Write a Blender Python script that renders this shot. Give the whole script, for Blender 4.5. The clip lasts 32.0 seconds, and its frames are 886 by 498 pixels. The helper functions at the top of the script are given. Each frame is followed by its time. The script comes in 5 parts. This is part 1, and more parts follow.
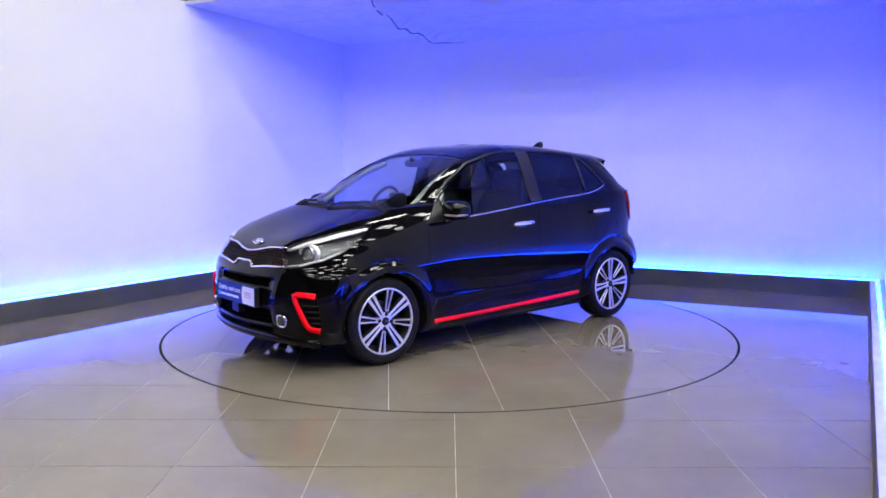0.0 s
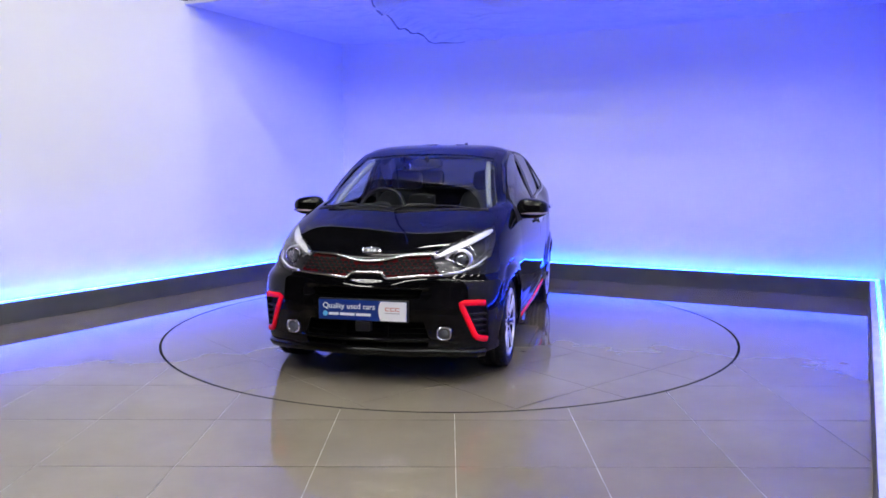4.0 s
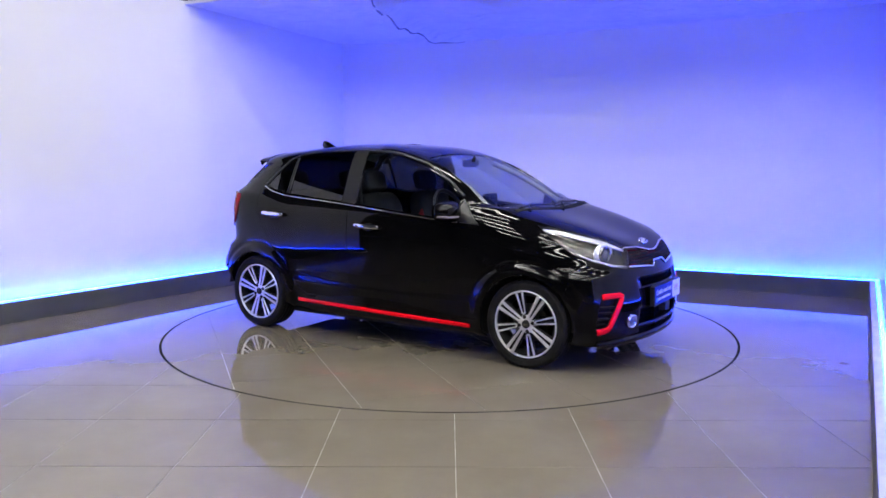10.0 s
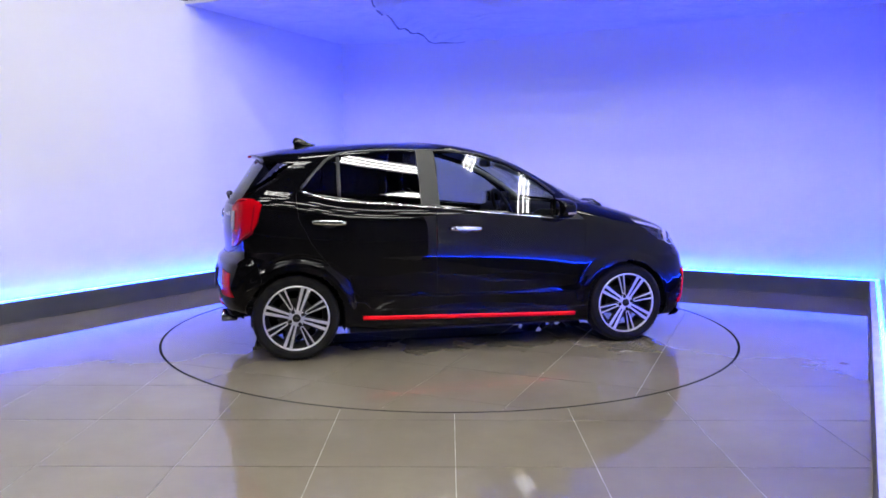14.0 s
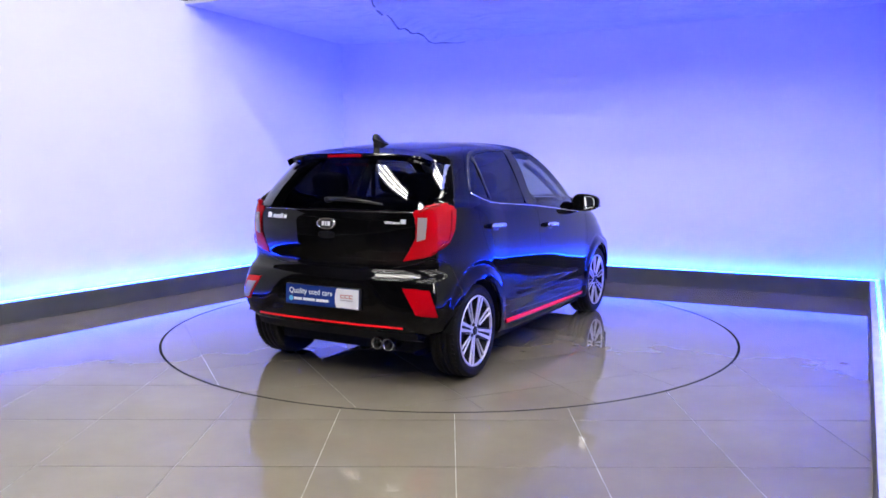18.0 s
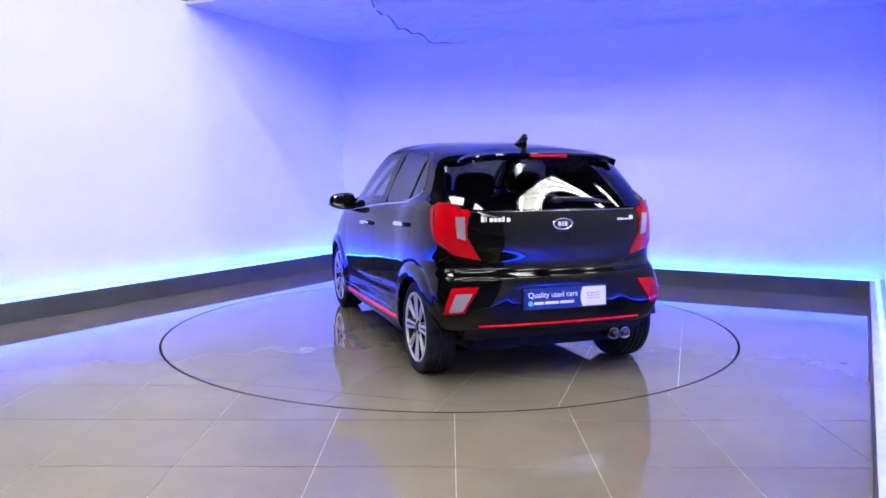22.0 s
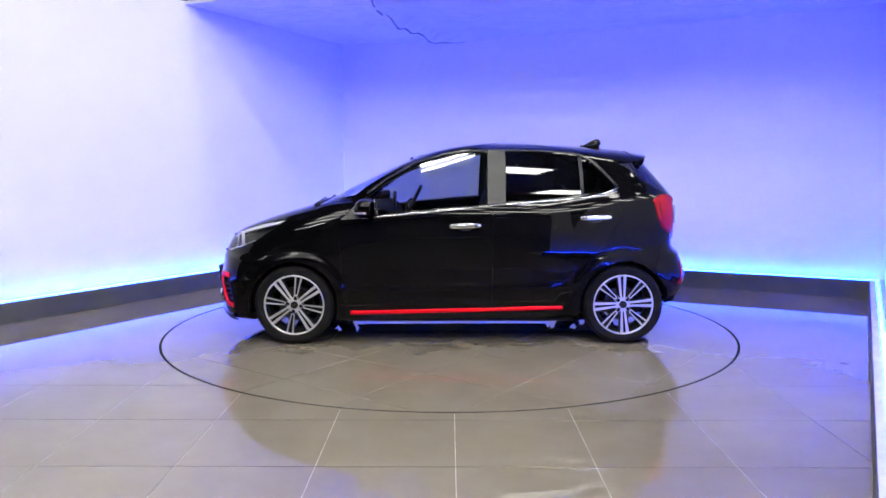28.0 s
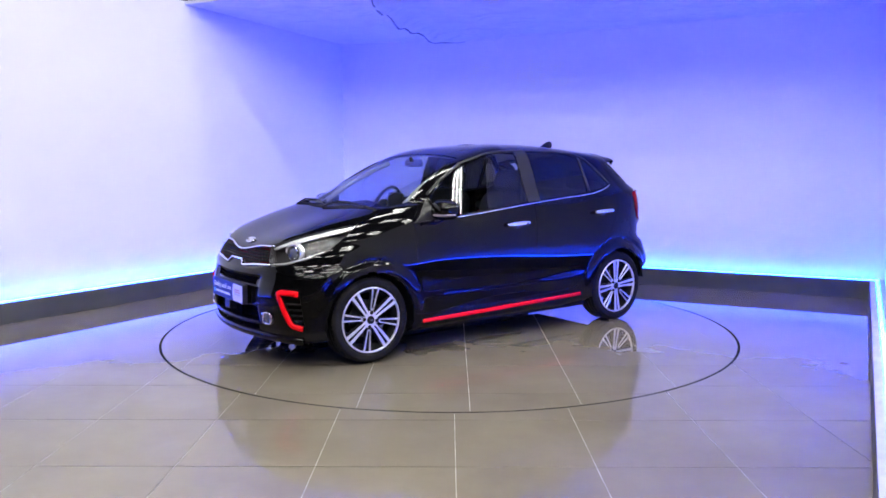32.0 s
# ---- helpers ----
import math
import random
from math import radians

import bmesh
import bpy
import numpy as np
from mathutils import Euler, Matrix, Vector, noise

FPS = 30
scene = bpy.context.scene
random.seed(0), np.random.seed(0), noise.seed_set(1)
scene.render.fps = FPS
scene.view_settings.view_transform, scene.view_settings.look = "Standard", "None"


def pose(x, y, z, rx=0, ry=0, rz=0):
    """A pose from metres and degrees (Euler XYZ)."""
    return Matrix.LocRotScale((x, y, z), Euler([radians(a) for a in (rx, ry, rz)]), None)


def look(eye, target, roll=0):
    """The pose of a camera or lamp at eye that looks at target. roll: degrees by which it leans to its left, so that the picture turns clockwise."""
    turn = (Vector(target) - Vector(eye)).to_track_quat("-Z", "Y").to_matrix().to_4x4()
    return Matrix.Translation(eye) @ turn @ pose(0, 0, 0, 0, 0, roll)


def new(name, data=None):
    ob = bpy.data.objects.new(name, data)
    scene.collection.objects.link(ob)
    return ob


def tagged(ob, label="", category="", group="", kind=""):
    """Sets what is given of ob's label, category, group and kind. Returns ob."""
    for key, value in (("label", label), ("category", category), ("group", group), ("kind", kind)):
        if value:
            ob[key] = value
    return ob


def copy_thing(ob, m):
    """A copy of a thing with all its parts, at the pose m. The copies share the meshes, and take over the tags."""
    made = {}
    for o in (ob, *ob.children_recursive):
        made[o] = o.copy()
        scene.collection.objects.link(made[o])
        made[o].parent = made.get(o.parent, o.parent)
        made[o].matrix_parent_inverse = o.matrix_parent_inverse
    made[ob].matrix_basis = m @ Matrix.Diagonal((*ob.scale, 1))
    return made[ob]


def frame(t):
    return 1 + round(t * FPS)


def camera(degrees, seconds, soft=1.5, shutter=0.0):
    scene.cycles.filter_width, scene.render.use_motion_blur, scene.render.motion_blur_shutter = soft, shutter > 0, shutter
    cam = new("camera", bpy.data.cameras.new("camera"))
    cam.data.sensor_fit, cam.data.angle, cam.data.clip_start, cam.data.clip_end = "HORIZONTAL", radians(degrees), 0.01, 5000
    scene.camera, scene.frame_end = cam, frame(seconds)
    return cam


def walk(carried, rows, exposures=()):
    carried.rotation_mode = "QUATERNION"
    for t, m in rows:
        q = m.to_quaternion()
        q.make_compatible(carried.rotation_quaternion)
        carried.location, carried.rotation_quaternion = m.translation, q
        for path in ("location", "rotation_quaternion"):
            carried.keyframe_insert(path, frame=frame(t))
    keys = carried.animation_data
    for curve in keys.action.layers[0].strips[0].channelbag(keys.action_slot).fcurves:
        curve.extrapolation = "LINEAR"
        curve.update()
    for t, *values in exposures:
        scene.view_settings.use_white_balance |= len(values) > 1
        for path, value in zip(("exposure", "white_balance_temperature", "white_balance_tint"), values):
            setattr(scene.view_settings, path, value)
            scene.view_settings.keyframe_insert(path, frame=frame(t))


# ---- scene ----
cam = camera(59.75, 32.0, 1.6)
EYE = Vector((0.0, -6.208, 1.326))


def eye_pose():
    pitch, yaw = radians(6.43), radians(-0.432)
    way = Vector((math.sin(yaw) * math.cos(pitch), math.cos(yaw) * math.cos(pitch), -math.sin(pitch)))
    return look(EYE, EYE + way, -0.05)


walk(cam, [(0.0, eye_pose()), (32.0, eye_pose())], exposures=[(0.0, 0.08), (3.0, 0.0), (9.0, -0.03), (14.0, 0.0), (17.0, 0.18), (19.0, 0.26), (28.0, 0.27), (32.0, 0.24)])

# world: the dim grey of the hall beyond the walls
world = bpy.data.worlds.new("hall_air")
scene.world = world
world.use_nodes = True
world.node_tree.nodes["Background"].inputs[0].default_value = (0.55, 0.58, 0.65, 1)
world.node_tree.nodes["Background"].inputs[1].default_value = 0.10
LED_POWER = 210.0
TUBE_POWER = 53.0


# ---- materials ----
def material(name, colour=(0.5, 0.5, 0.5), rough=0.5, metal=0.0, coat=0.0, spec=0.5):
    m = bpy.data.materials.new(name)
    m.use_nodes = True
    b = m.node_tree.nodes["Principled BSDF"]
    b.inputs["Base Color"].default_value = (*colour, 1)
    b.inputs["Roughness"].default_value = rough
    b.inputs["Metallic"].default_value = metal
    b.inputs["Coat Weight"].default_value = coat
    b.inputs["Coat Roughness"].default_value = 0.02
    b.inputs["Specular IOR Level"].default_value = spec
    return m


def node(m, kind, **values):
    n = m.node_tree.nodes.new(kind)
    for key, value in values.items():
        n.inputs[key].default_value = value
    return n


def wire(m, a, out, b, inp):
    m.node_tree.links.new(a.outputs[out], b.inputs[inp])


def base_of(m):
    return m.node_tree.nodes["Principled BSDF"]


def ramp(m, source, out, stops):
    r = m.node_tree.nodes.new("ShaderNodeValToRGB")
    e = r.color_ramp.elements
    while len(e) < len(stops):
        e.new(0.5)
    for el, (p, c) in zip(e, stops):
        el.position, el.color = p, (*c, 1) if len(c) == 3 else c
    wire(m, source, out, r, "Fac")
    return r


def worn(m, low, high, scale=3.0, bump=0.0, fine=60.0, rough=None):
    """Two scales of noise: broad shifts of colour and gloss, and a fine relief."""
    b = base_of(m)
    at = m.node_tree.nodes.new("ShaderNodeNewGeometry")
    broad = node(m, "ShaderNodeTexNoise", Scale=scale, Detail=5.0, Roughness=0.6)
    wire(m, at, "Position", broad, "Vector")
    r = ramp(m, broad, "Fac", [(0.3, low), (0.7, high)])
    wire(m, r, "Color", b, "Base Color")
    grain = node(m, "ShaderNodeTexNoise", Scale=fine, Detail=4.0)
    wire(m, at, "Position", grain, "Vector")
    if bump:
        bp = node(m, "ShaderNodeBump", Strength=bump, Distance=0.002)
        wire(m, grain, "Fac", bp, "Height")
        wire(m, bp, "Normal", b, "Normal")
    if rough:
        rr = ramp(m, broad, "Fac", [(0.3, (rough[0],) * 3), (0.7, (rough[1],) * 3)])
        wire(m, rr, "Color", b, "Roughness")
    return m


def glowing(name, colour, strength):
    m = bpy.data.materials.new(name)
    m.use_nodes = True
    b = m.node_tree.nodes["Principled BSDF"]
    b.inputs["Base Color"].default_value = (0.8, 0.8, 0.8, 1)
    b.inputs["Emission Color"].default_value = (*colour, 1)
    b.inputs["Emission Strength"].default_value = strength
    return m


def glazing(name, tint, gloss=1.0):
    """Thin glass: tinted see-through with a mirror reflection that grows towards grazing angles."""
    m = bpy.data.materials.new(name)
    m.use_nodes = True
    t = m.node_tree
    t.nodes.remove(t.nodes["Principled BSDF"])
    see = node(m, "ShaderNodeBsdfTransparent", Color=(*tint, 1))
    shine = node(m, "ShaderNodeBsdfGlossy", Color=(gloss, gloss, gloss, 1), Roughness=0.015)
    lw = node(m, "ShaderNodeLayerWeight", Blend=0.5)
    power = t.nodes.new("ShaderNodeMath")
    power.operation = "POWER"
    power.inputs[1].default_value = 5.0
    wire(m, lw, "Facing", power, 0)
    scale = t.nodes.new("ShaderNodeMath")
    scale.operation = "MULTIPLY_ADD"
    scale.inputs[1].default_value, scale.inputs[2].default_value = 0.85, 0.05
    wire(m, power, 0, scale, 0)
    mix = t.nodes.new("ShaderNodeMixShader")
    wire(m, scale, 0, mix, 0)
    wire(m, see, 0, mix, 1)
    wire(m, shine, 0, mix, 2)
    wire(m, mix, 0, t.nodes["Material Output"], "Surface")
    return m


WALL = worn(material("wall_paint", rough=0.55), (0.80, 0.80, 0.80), (0.84, 0.84, 0.835), 0.6, 0.06, 90.0)
PLINTH = worn(material("plinth_paint", rough=0.45), (0.045, 0.048, 0.055), (0.06, 0.062, 0.07), 4.0, 0.1, 70.0)
PLINTH_TOP = worn(material("plinth_top", rough=0.4), (0.45, 0.46, 0.48), (0.62, 0.63, 0.65), 6.0, 0.15, 50.0)
TILE = worn(material("tile_porcelain", rough=0.1), (0.158, 0.137, 0.106), (0.194, 0.169, 0.133), 1.6, 0.0, 80.0, rough=(0.008, 0.014))
base_of(TILE).inputs["Specular IOR Level"].default_value = 0.75
GROUT = worn(material("grout", rough=0.6), (0.16, 0.145, 0.12), (0.50, 0.47, 0.43), 7.0)
TABLE_GROUT = material("table_grout", (0.20, 0.185, 0.17), 0.5)
GAP = material("turntable_gap", (0.006, 0.006, 0.006), 0.9, spec=0.05)
LED = glowing("led_blue", (0.0012, 0.032, 1.0), LED_POWER)
TUBE = glowing("tube_white", (1.0, 0.985, 0.925), TUBE_POWER)
HALL_WALL = worn(material("hall_wall", rough=0.7), (0.05, 0.05, 0.052), (0.08, 0.08, 0.082), 0.8)
HALL_ROOF = worn(material("hall_roof", rough=0.8), (0.03, 0.03, 0.03), (0.05, 0.05, 0.05), 0.8)
TRAY = material("lamp_tray", (0.75, 0.75, 0.75), 0.4)
FILM = worn(material("ceiling_film", rough=0.36), (0.76, 0.76, 0.70), (0.86, 0.86, 0.85), 1.1, 0.0)
film_place = FILM.node_tree.nodes.new("ShaderNodeNewGeometry")
film_map = node(FILM, "ShaderNodeMapping", Rotation=(0, 0, radians(25)), Scale=(0.9, 6.0, 1.0))
wire(FILM, film_place, "Position", film_map, "Vector")
film_folds = node(FILM, "ShaderNodeTexNoise", Scale=2.2, Detail=6.0, Roughness=0.62, Distortion=0.6)
wire(FILM, film_map, "Vector", film_folds, "Vector")
film_bump = node(FILM, "ShaderNodeBump", Strength=0.9, Distance=0.10)
wire(FILM, film_folds, "Fac", film_bump, "Height")
wire(FILM, film_bump, "Normal", base_of(FILM), "Normal")
PAINT = material("black_paint", (0.002, 0.002, 0.0025), 0.025, spec=0.21)
SATIN = material("satin_black", (0.010, 0.010, 0.011), 0.35, spec=0.35)
PLASTIC = worn(material("rough_plastic", rough=0.55, spec=0.06), (0.007, 0.007, 0.0075), (0.012, 0.012, 0.0125), 20.0, 0.15, 400.0)
RUBBER = worn(material("tyre_rubber", rough=0.62, spec=0.1), (0.007, 0.007, 0.007), (0.014, 0.0135, 0.013), 14.0, 0.12, 300.0)
CHROME = material("chrome", (0.82, 0.83, 0.85), 0.06, 1.0)
SILVER = material("machined_alloy", (0.78, 0.78, 0.80), 0.30, 0.70)
GUN = material("dark_alloy", (0.006, 0.006, 0.007), 0.45, 0.0, spec=0.15)
RED = material("red_trim", (0.82, 0.003, 0.010), 0.22, spec=0.25)
BLUE_SIGN = material("plate_blue", (0.005, 0.024, 0.17), 0.45, spec=0.2)
WHITE_SIGN = material("plate_white", (0.78, 0.78, 0.80), 0.35)
CLEAR = glazing("windscreen_glass", (0.78, 0.82, 0.83))
PRIVACY = glazing("privacy_glass", (0.05, 0.05, 0.055))
LENS = glazing("lamp_lens", (0.9, 0.9, 0.92))
CLEAR_SIDE = glazing("door_glass", (0.50, 0.54, 0.56))
PRIVACY_REAR = glazing("tailgate_glass", (0.10, 0.10, 0.11))
RED_LENS = material("red_lens", (0.35, 0.001, 0.005), 0.05, spec=0.25)
RED_DEEP = material("deep_red_lens", (0.22, 0.0008, 0.004), 0.05, spec=0.3)
WHITE_LENS = material("white_lens", (0.25, 0.21, 0.22), 0.12, spec=0.4)
LAMP_DARK = material("lamp_housing", (0.05, 0.05, 0.055), 0.3, 0.5)
LAMP_WHITE = material("lamp_white", (0.85, 0.86, 0.88), 0.25, 0.2)
PROJECTOR = material("projector_glass", (0.10, 0.11, 0.13), 0.03, 0.3, coat=1.0)
MESH_BLACK = material("mesh_black", (0.003, 0.003, 0.003), 0.8, spec=0.02)
GRILLE_RED = material("grille_red", (0.075, 0.0008, 0.002), 0.5, spec=0.05)
CHROME_DARK = material("dark_chrome", (0.30, 0.30, 0.32), 0.12, 1.0)
CYAN_MARK = material("cyan_mark", (0.10, 0.45, 0.75), 0.4)
ORANGE_MARK = material("faded_red_mark", (0.55, 0.20, 0.16), 0.5)
GREY_MARK = material("grey_mark", (0.45, 0.42, 0.45), 0.5)
MIRROR = material("mirror_glass", (0.9, 0.9, 0.9), 0.02, 1.0)
DISC = material("brake_steel", (0.10, 0.097, 0.093), 0.4, 0.9)
SEAM = material("seam_tape", (0.22, 0.22, 0.24), 0.5)
CLOTH_GREY = worn(material("headlining_cloth", rough=0.9), (0.27, 0.28, 0.27), (0.33, 0.34, 0.33), 9.0, 0.2, 400.0)
SEAT = worn(material("seat_cloth", rough=0.85), (0.018, 0.018, 0.020), (0.030, 0.030, 0.032), 12.0, 0.2, 500.0)
SEAT_RED = material("seat_red", (0.35, 0.010, 0.012), 0.6)


# ---- building helpers ----
def mesh_of(name, bm, mat, smooth=False):
    me = bpy.data.meshes.new(name)
    bm.normal_update()
    bm.to_mesh(me)
    bm.free()
    for m in mat if isinstance(mat, (list, tuple)) else [mat]:
        me.materials.append(m)
    if smooth:
        me.shade_smooth()
    return me


def part(name, bm, mat, parent=None, label="", smooth=False, at=None):
    """Links a bmesh as one mesh object under a thing or a part."""
    ob = new(name, mesh_of(name, bm, mat, smooth))
    if at is not None:
        ob.matrix_basis = at
    if parent:
        ob.parent = parent
    if label:
        tagged(ob, label)
    return ob


def box(bm, lo, hi, m=None):
    xs = [(x, y, z) for z in (lo[2], hi[2]) for x, y in ((lo[0], lo[1]), (hi[0], lo[1]), (hi[0], hi[1]), (lo[0], hi[1]))]
    v = [bm.verts.new(m @ Vector(p) if m else p) for p in xs]
    for q in ((3, 2, 1, 0), (4, 5, 6, 7), (0, 1, 5, 4), (1, 2, 6, 5), (2, 3, 7, 6), (3, 0, 4, 7)):
        bm.faces.new([v[i] for i in q])
    return v


def prism(bm, outline, z0, z1):
    """An upright prism over an outline (x, y), counter-clockwise."""
    a = [bm.verts.new((x, y, z0)) for x, y in outline]
    b = [bm.verts.new((x, y, z1)) for x, y in outline]
    n = len(a)
    bm.faces.new(a[::-1])
    bm.faces.new(b)
    for i in range(n):
        bm.faces.new((a[i], a[(i + 1) % n], b[(i + 1) % n], b[i]))


def lathe(bm, profile, n=48, axis="y", m=None, closed=False):
    """Turns (radius, along) points round an axis."""
    rings = []
    for r, s in profile:
        ring = []
        for i in range(n):
            a = 2 * math.pi * i / n
            p = {"y": (r * math.cos(a), s, r * math.sin(a)), "x": (s, r * math.cos(a), r * math.sin(a)), "z": (r * math.cos(a), r * math.sin(a), s)}[axis]
            ring.append(bm.verts.new(m @ Vector(p) if m else p))
        rings.append(ring)
    pairs = list(zip(rings, rings[1:])) + ([(rings[-1], rings[0])] if closed else [])
    for a, b in pairs:
        for i in range(n):
            bm.faces.new((a[i], a[(i + 1) % n], b[(i + 1) % n], b[i]))
    return rings


# ---- the bay: three walls on a dark plinth, a film ceiling, the turntable ----
CORNER_A = Vector((-3.674, -0.03))      # plinth foot of the side wall towards the hall
CORNER_B = Vector((-1.318, 3.746))      # inner corner
CORNER_C = Vector((4.085, 1.230))       # inner corner at the short wing
PL_H, PL_D = 0.172, 0.13
WALL_TOP = 2.83
along_l = (CORNER_B - CORNER_A).normalized()
along_b = (CORNER_C - CORNER_B).normalized()
along_r = Vector((0.471, 0.882)).normalized()
out_l = Vector((-along_l.y, along_l.x))
out_b = Vector((-along_b.y, along_b.x))
out_r = Vector((along_r.y, -along_r.x))


def finish(bm):
    bmesh.ops.recalc_face_normals(bm, faces=bm.faces)
    return bm


def cross(p, d, q, e):
    """Where the line p + s d meets q + u e."""
    s = ((q.x - p.x) * e.y - (q.y - p.y) * e.x) / (d.x * e.y - d.y * e.x)
    return p + d * s


def offset_corners(depth):
    a0 = CORNER_A + out_l * depth
    b0 = CORNER_B + out_b * depth
    r0 = CORNER_C + out_r * depth
    inner = cross(a0, along_l, b0, along_b)
    short = cross(b0, along_b, r0, along_r)
    return [a0 - along_l * 2.6, inner, short, r0 - along_r * 6.0]


def strip_box(name, d0, d1, z0, z1, mat, i, label="", kind="structure", category=""):
    p, q = offset_corners(d0), offset_corners(d1)
    bm = bmesh.new()
    prism(bm, [p[i], p[i + 1], q[i + 1], q[i]], z0, z1)
    bmesh.ops.recalc_face_normals(bm, faces=bm.faces)
    ob = part(name, bm, mat)
    return tagged(ob, label, category, kind=kind)


for i, side in enumerate(("left", "back", "right")):
    strip_box("wall_" + side, PL_D, PL_D + 0.12, 0.0, WALL_TOP if i else WALL_TOP + 0.12, WALL, i, "smooth white painted showroom wall lit blue from its foot", category="wall")
    strip_box("plinth_" + side, 0.0, PL_D - 0.004, 0.0, PL_H, PLINTH, i, "dark grey painted plinth along the foot of the wall", category="plinth")
    strip_box("plinth_top_" + side, 0.004, PL_D - 0.006, PL_H + 0.001, PL_H + 0.004, PLINTH_TOP, i, "scuffed pale top board of the plinth", category="plinth")
    strip_box("led_strip", PL_D - 0.075, PL_D - 0.050, PL_H + 0.005, PL_H + 0.010, LED, i, "bright blue glowing light strip on the plinth", kind="thing", category="light strip")

# floor: one sheet under separate tiles; a round cut makes the turntable
TABLE_R = 2.2206
PITCH, TX0, TY0 = 0.6165, 0.030, -2.960


def flat(name, outline, z, mat, label="", kind="structure", category=""):
    bm = bmesh.new()
    bm.faces.new([bm.verts.new((x, y, z)) for x, y in outline])
    return tagged(part(name, bm, mat), label, category, kind=kind)


bm = bmesh.new()
box(bm, (-14, -14, -0.2), (14, 9, -0.0016))
floor = tagged(part("floor", bm, GROUT), "grey polished porcelain tile floor with pale joints", "floor", kind="structure")


def tile_mesh(x, y, size):
    """A finely divided tile, ready to be cut along the turntable's edge."""
    bm = bmesh.new()
    h = size / 2
    bmesh.ops.create_grid(bm, x_segments=14, y_segments=14, size=h)
    for v in bm.verts:
        v.co.x += x
        v.co.y += y
    return bm


def clip_round(bm, radius, inside):
    """Cuts by the turntable's circle with short straight cuts, and drops one side."""
    n = 120
    for k in range(n):
        a = 2 * math.pi * (k + 0.5) / n
        d = Vector((math.cos(a), math.sin(a), 0))
        near = [f for f in bm.faces if math.cos(math.atan2(f.calc_center_median().y, f.calc_center_median().x) - a) > math.cos(math.pi / n * 3)]
        if near and min(abs(v.co.xy.length - radius) for f in near for v in f.verts) < 0.15:
            geom = list({v for f in near for v in f.verts}) + list({e for f in near for e in f.edges}) + near
            bmesh.ops.bisect_plane(bm, geom=geom, plane_co=d * radius, plane_no=d)
    drop = [f for f in bm.faces if (f.calc_center_median().xy.length > radius) == inside]
    bmesh.ops.delete(bm, geom=drop, context="FACES")
    return bm


def thicken(bm, depth):
    r = bmesh.ops.extrude_face_region(bm, geom=list(bm.faces))
    for v in r["geom"]:
        if isinstance(v, bmesh.types.BMVert):
            v.co.z += depth
    bmesh.ops.recalc_face_normals(bm, faces=bm.faces)
    return bm


def lay_floor(parent, inside, turn=0.0):
    whole = None
    for i in range(-7, 8):
        for j in range(-7, 12):
            x, y = TX0 + (i + 0.5) * PITCH, TY0 + (j + 0.5) * PITCH
            if inside:
                if Vector((x, y)).length > TABLE_R + 0.5:
                    continue
            elif y < -5.6 or (Vector((x, y)) - CORNER_A).dot(out_l) > 0.4 or (Vector((x, y)) - CORNER_B).dot(out_b) > 0.4 or (Vector((x, y)) - CORNER_C).dot(out_r) > 0.4:
                continue
            reach = [Vector((x + a * PITCH / 2, y + b * PITCH / 2)).length for a in (-1, 1) for b in (-1, 1)]
            crossing = min(reach) < TABLE_R + 0.01 and max(reach) > TABLE_R - 0.01
            if not crossing and (max(reach) < TABLE_R) != inside:
                continue
            if crossing:
                bm = tile_mesh(x, y, PITCH - 0.003)
                clip_round(bm, TABLE_R - 0.009 if inside else TABLE_R + 0.009, inside)
                if not bm.faces:
                    bm.free()
                    continue
                for v in bm.verts:
                    v.co.z = -0.006
                part("tile", thicken(bm, 0.006), TILE, parent, at=pose(0, 0, 0, 0, 0, turn))
            else:
                if whole is None:
                    bm = bmesh.new()
                    h = PITCH / 2 - 0.0015
                    box(bm, (-h, -h, -0.006), (h, h, 0.0))
                    whole = mesh_of("tile", bm, TILE)
                ob = new("tile", whole)
                ob.matrix_basis = pose(0, 0, 0, 0, 0, turn) @ Matrix.Translation((x, y, 0))
                ob.parent = parent
    return parent


lay_floor(floor, False)
bm = bmesh.new()
prism(bm, [((TABLE_R - 0.016) * math.cos(2 * math.pi * k / 120), (TABLE_R - 0.016) * math.sin(2 * math.pi * k / 120)) for k in range(120)], -0.0055, -0.003)
turntable = tagged(part("turntable", bm, TABLE_GROUT), "round tiled turntable flush with the showroom floor", "turntable")
lay_floor(turntable, True, 53.1)
bm = bmesh.new()
lathe(bm, [(TABLE_R - 0.0155, -0.0010), (TABLE_R + 0.0155, -0.0010)], 160, "z")
bmesh.ops.recalc_face_normals(bm, faces=bm.faces)
tagged(part("turntable_joint", bm, GAP), "dark joint round the turntable", "joint", kind="structure")
# the rest of the hall floor, behind the camera
for x0, x1, y0, y1 in ((-13, 13, -13, -5.4), (-13, -4.29, -5.4, 8.9), (4.97, 13, -5.4, 8.9)):
    flat("hall_floor", [(x0, y0), (x1, y0), (x1, y1), (x0, y1)], -0.0008, TILE, "grey polished hall floor", category="floor")

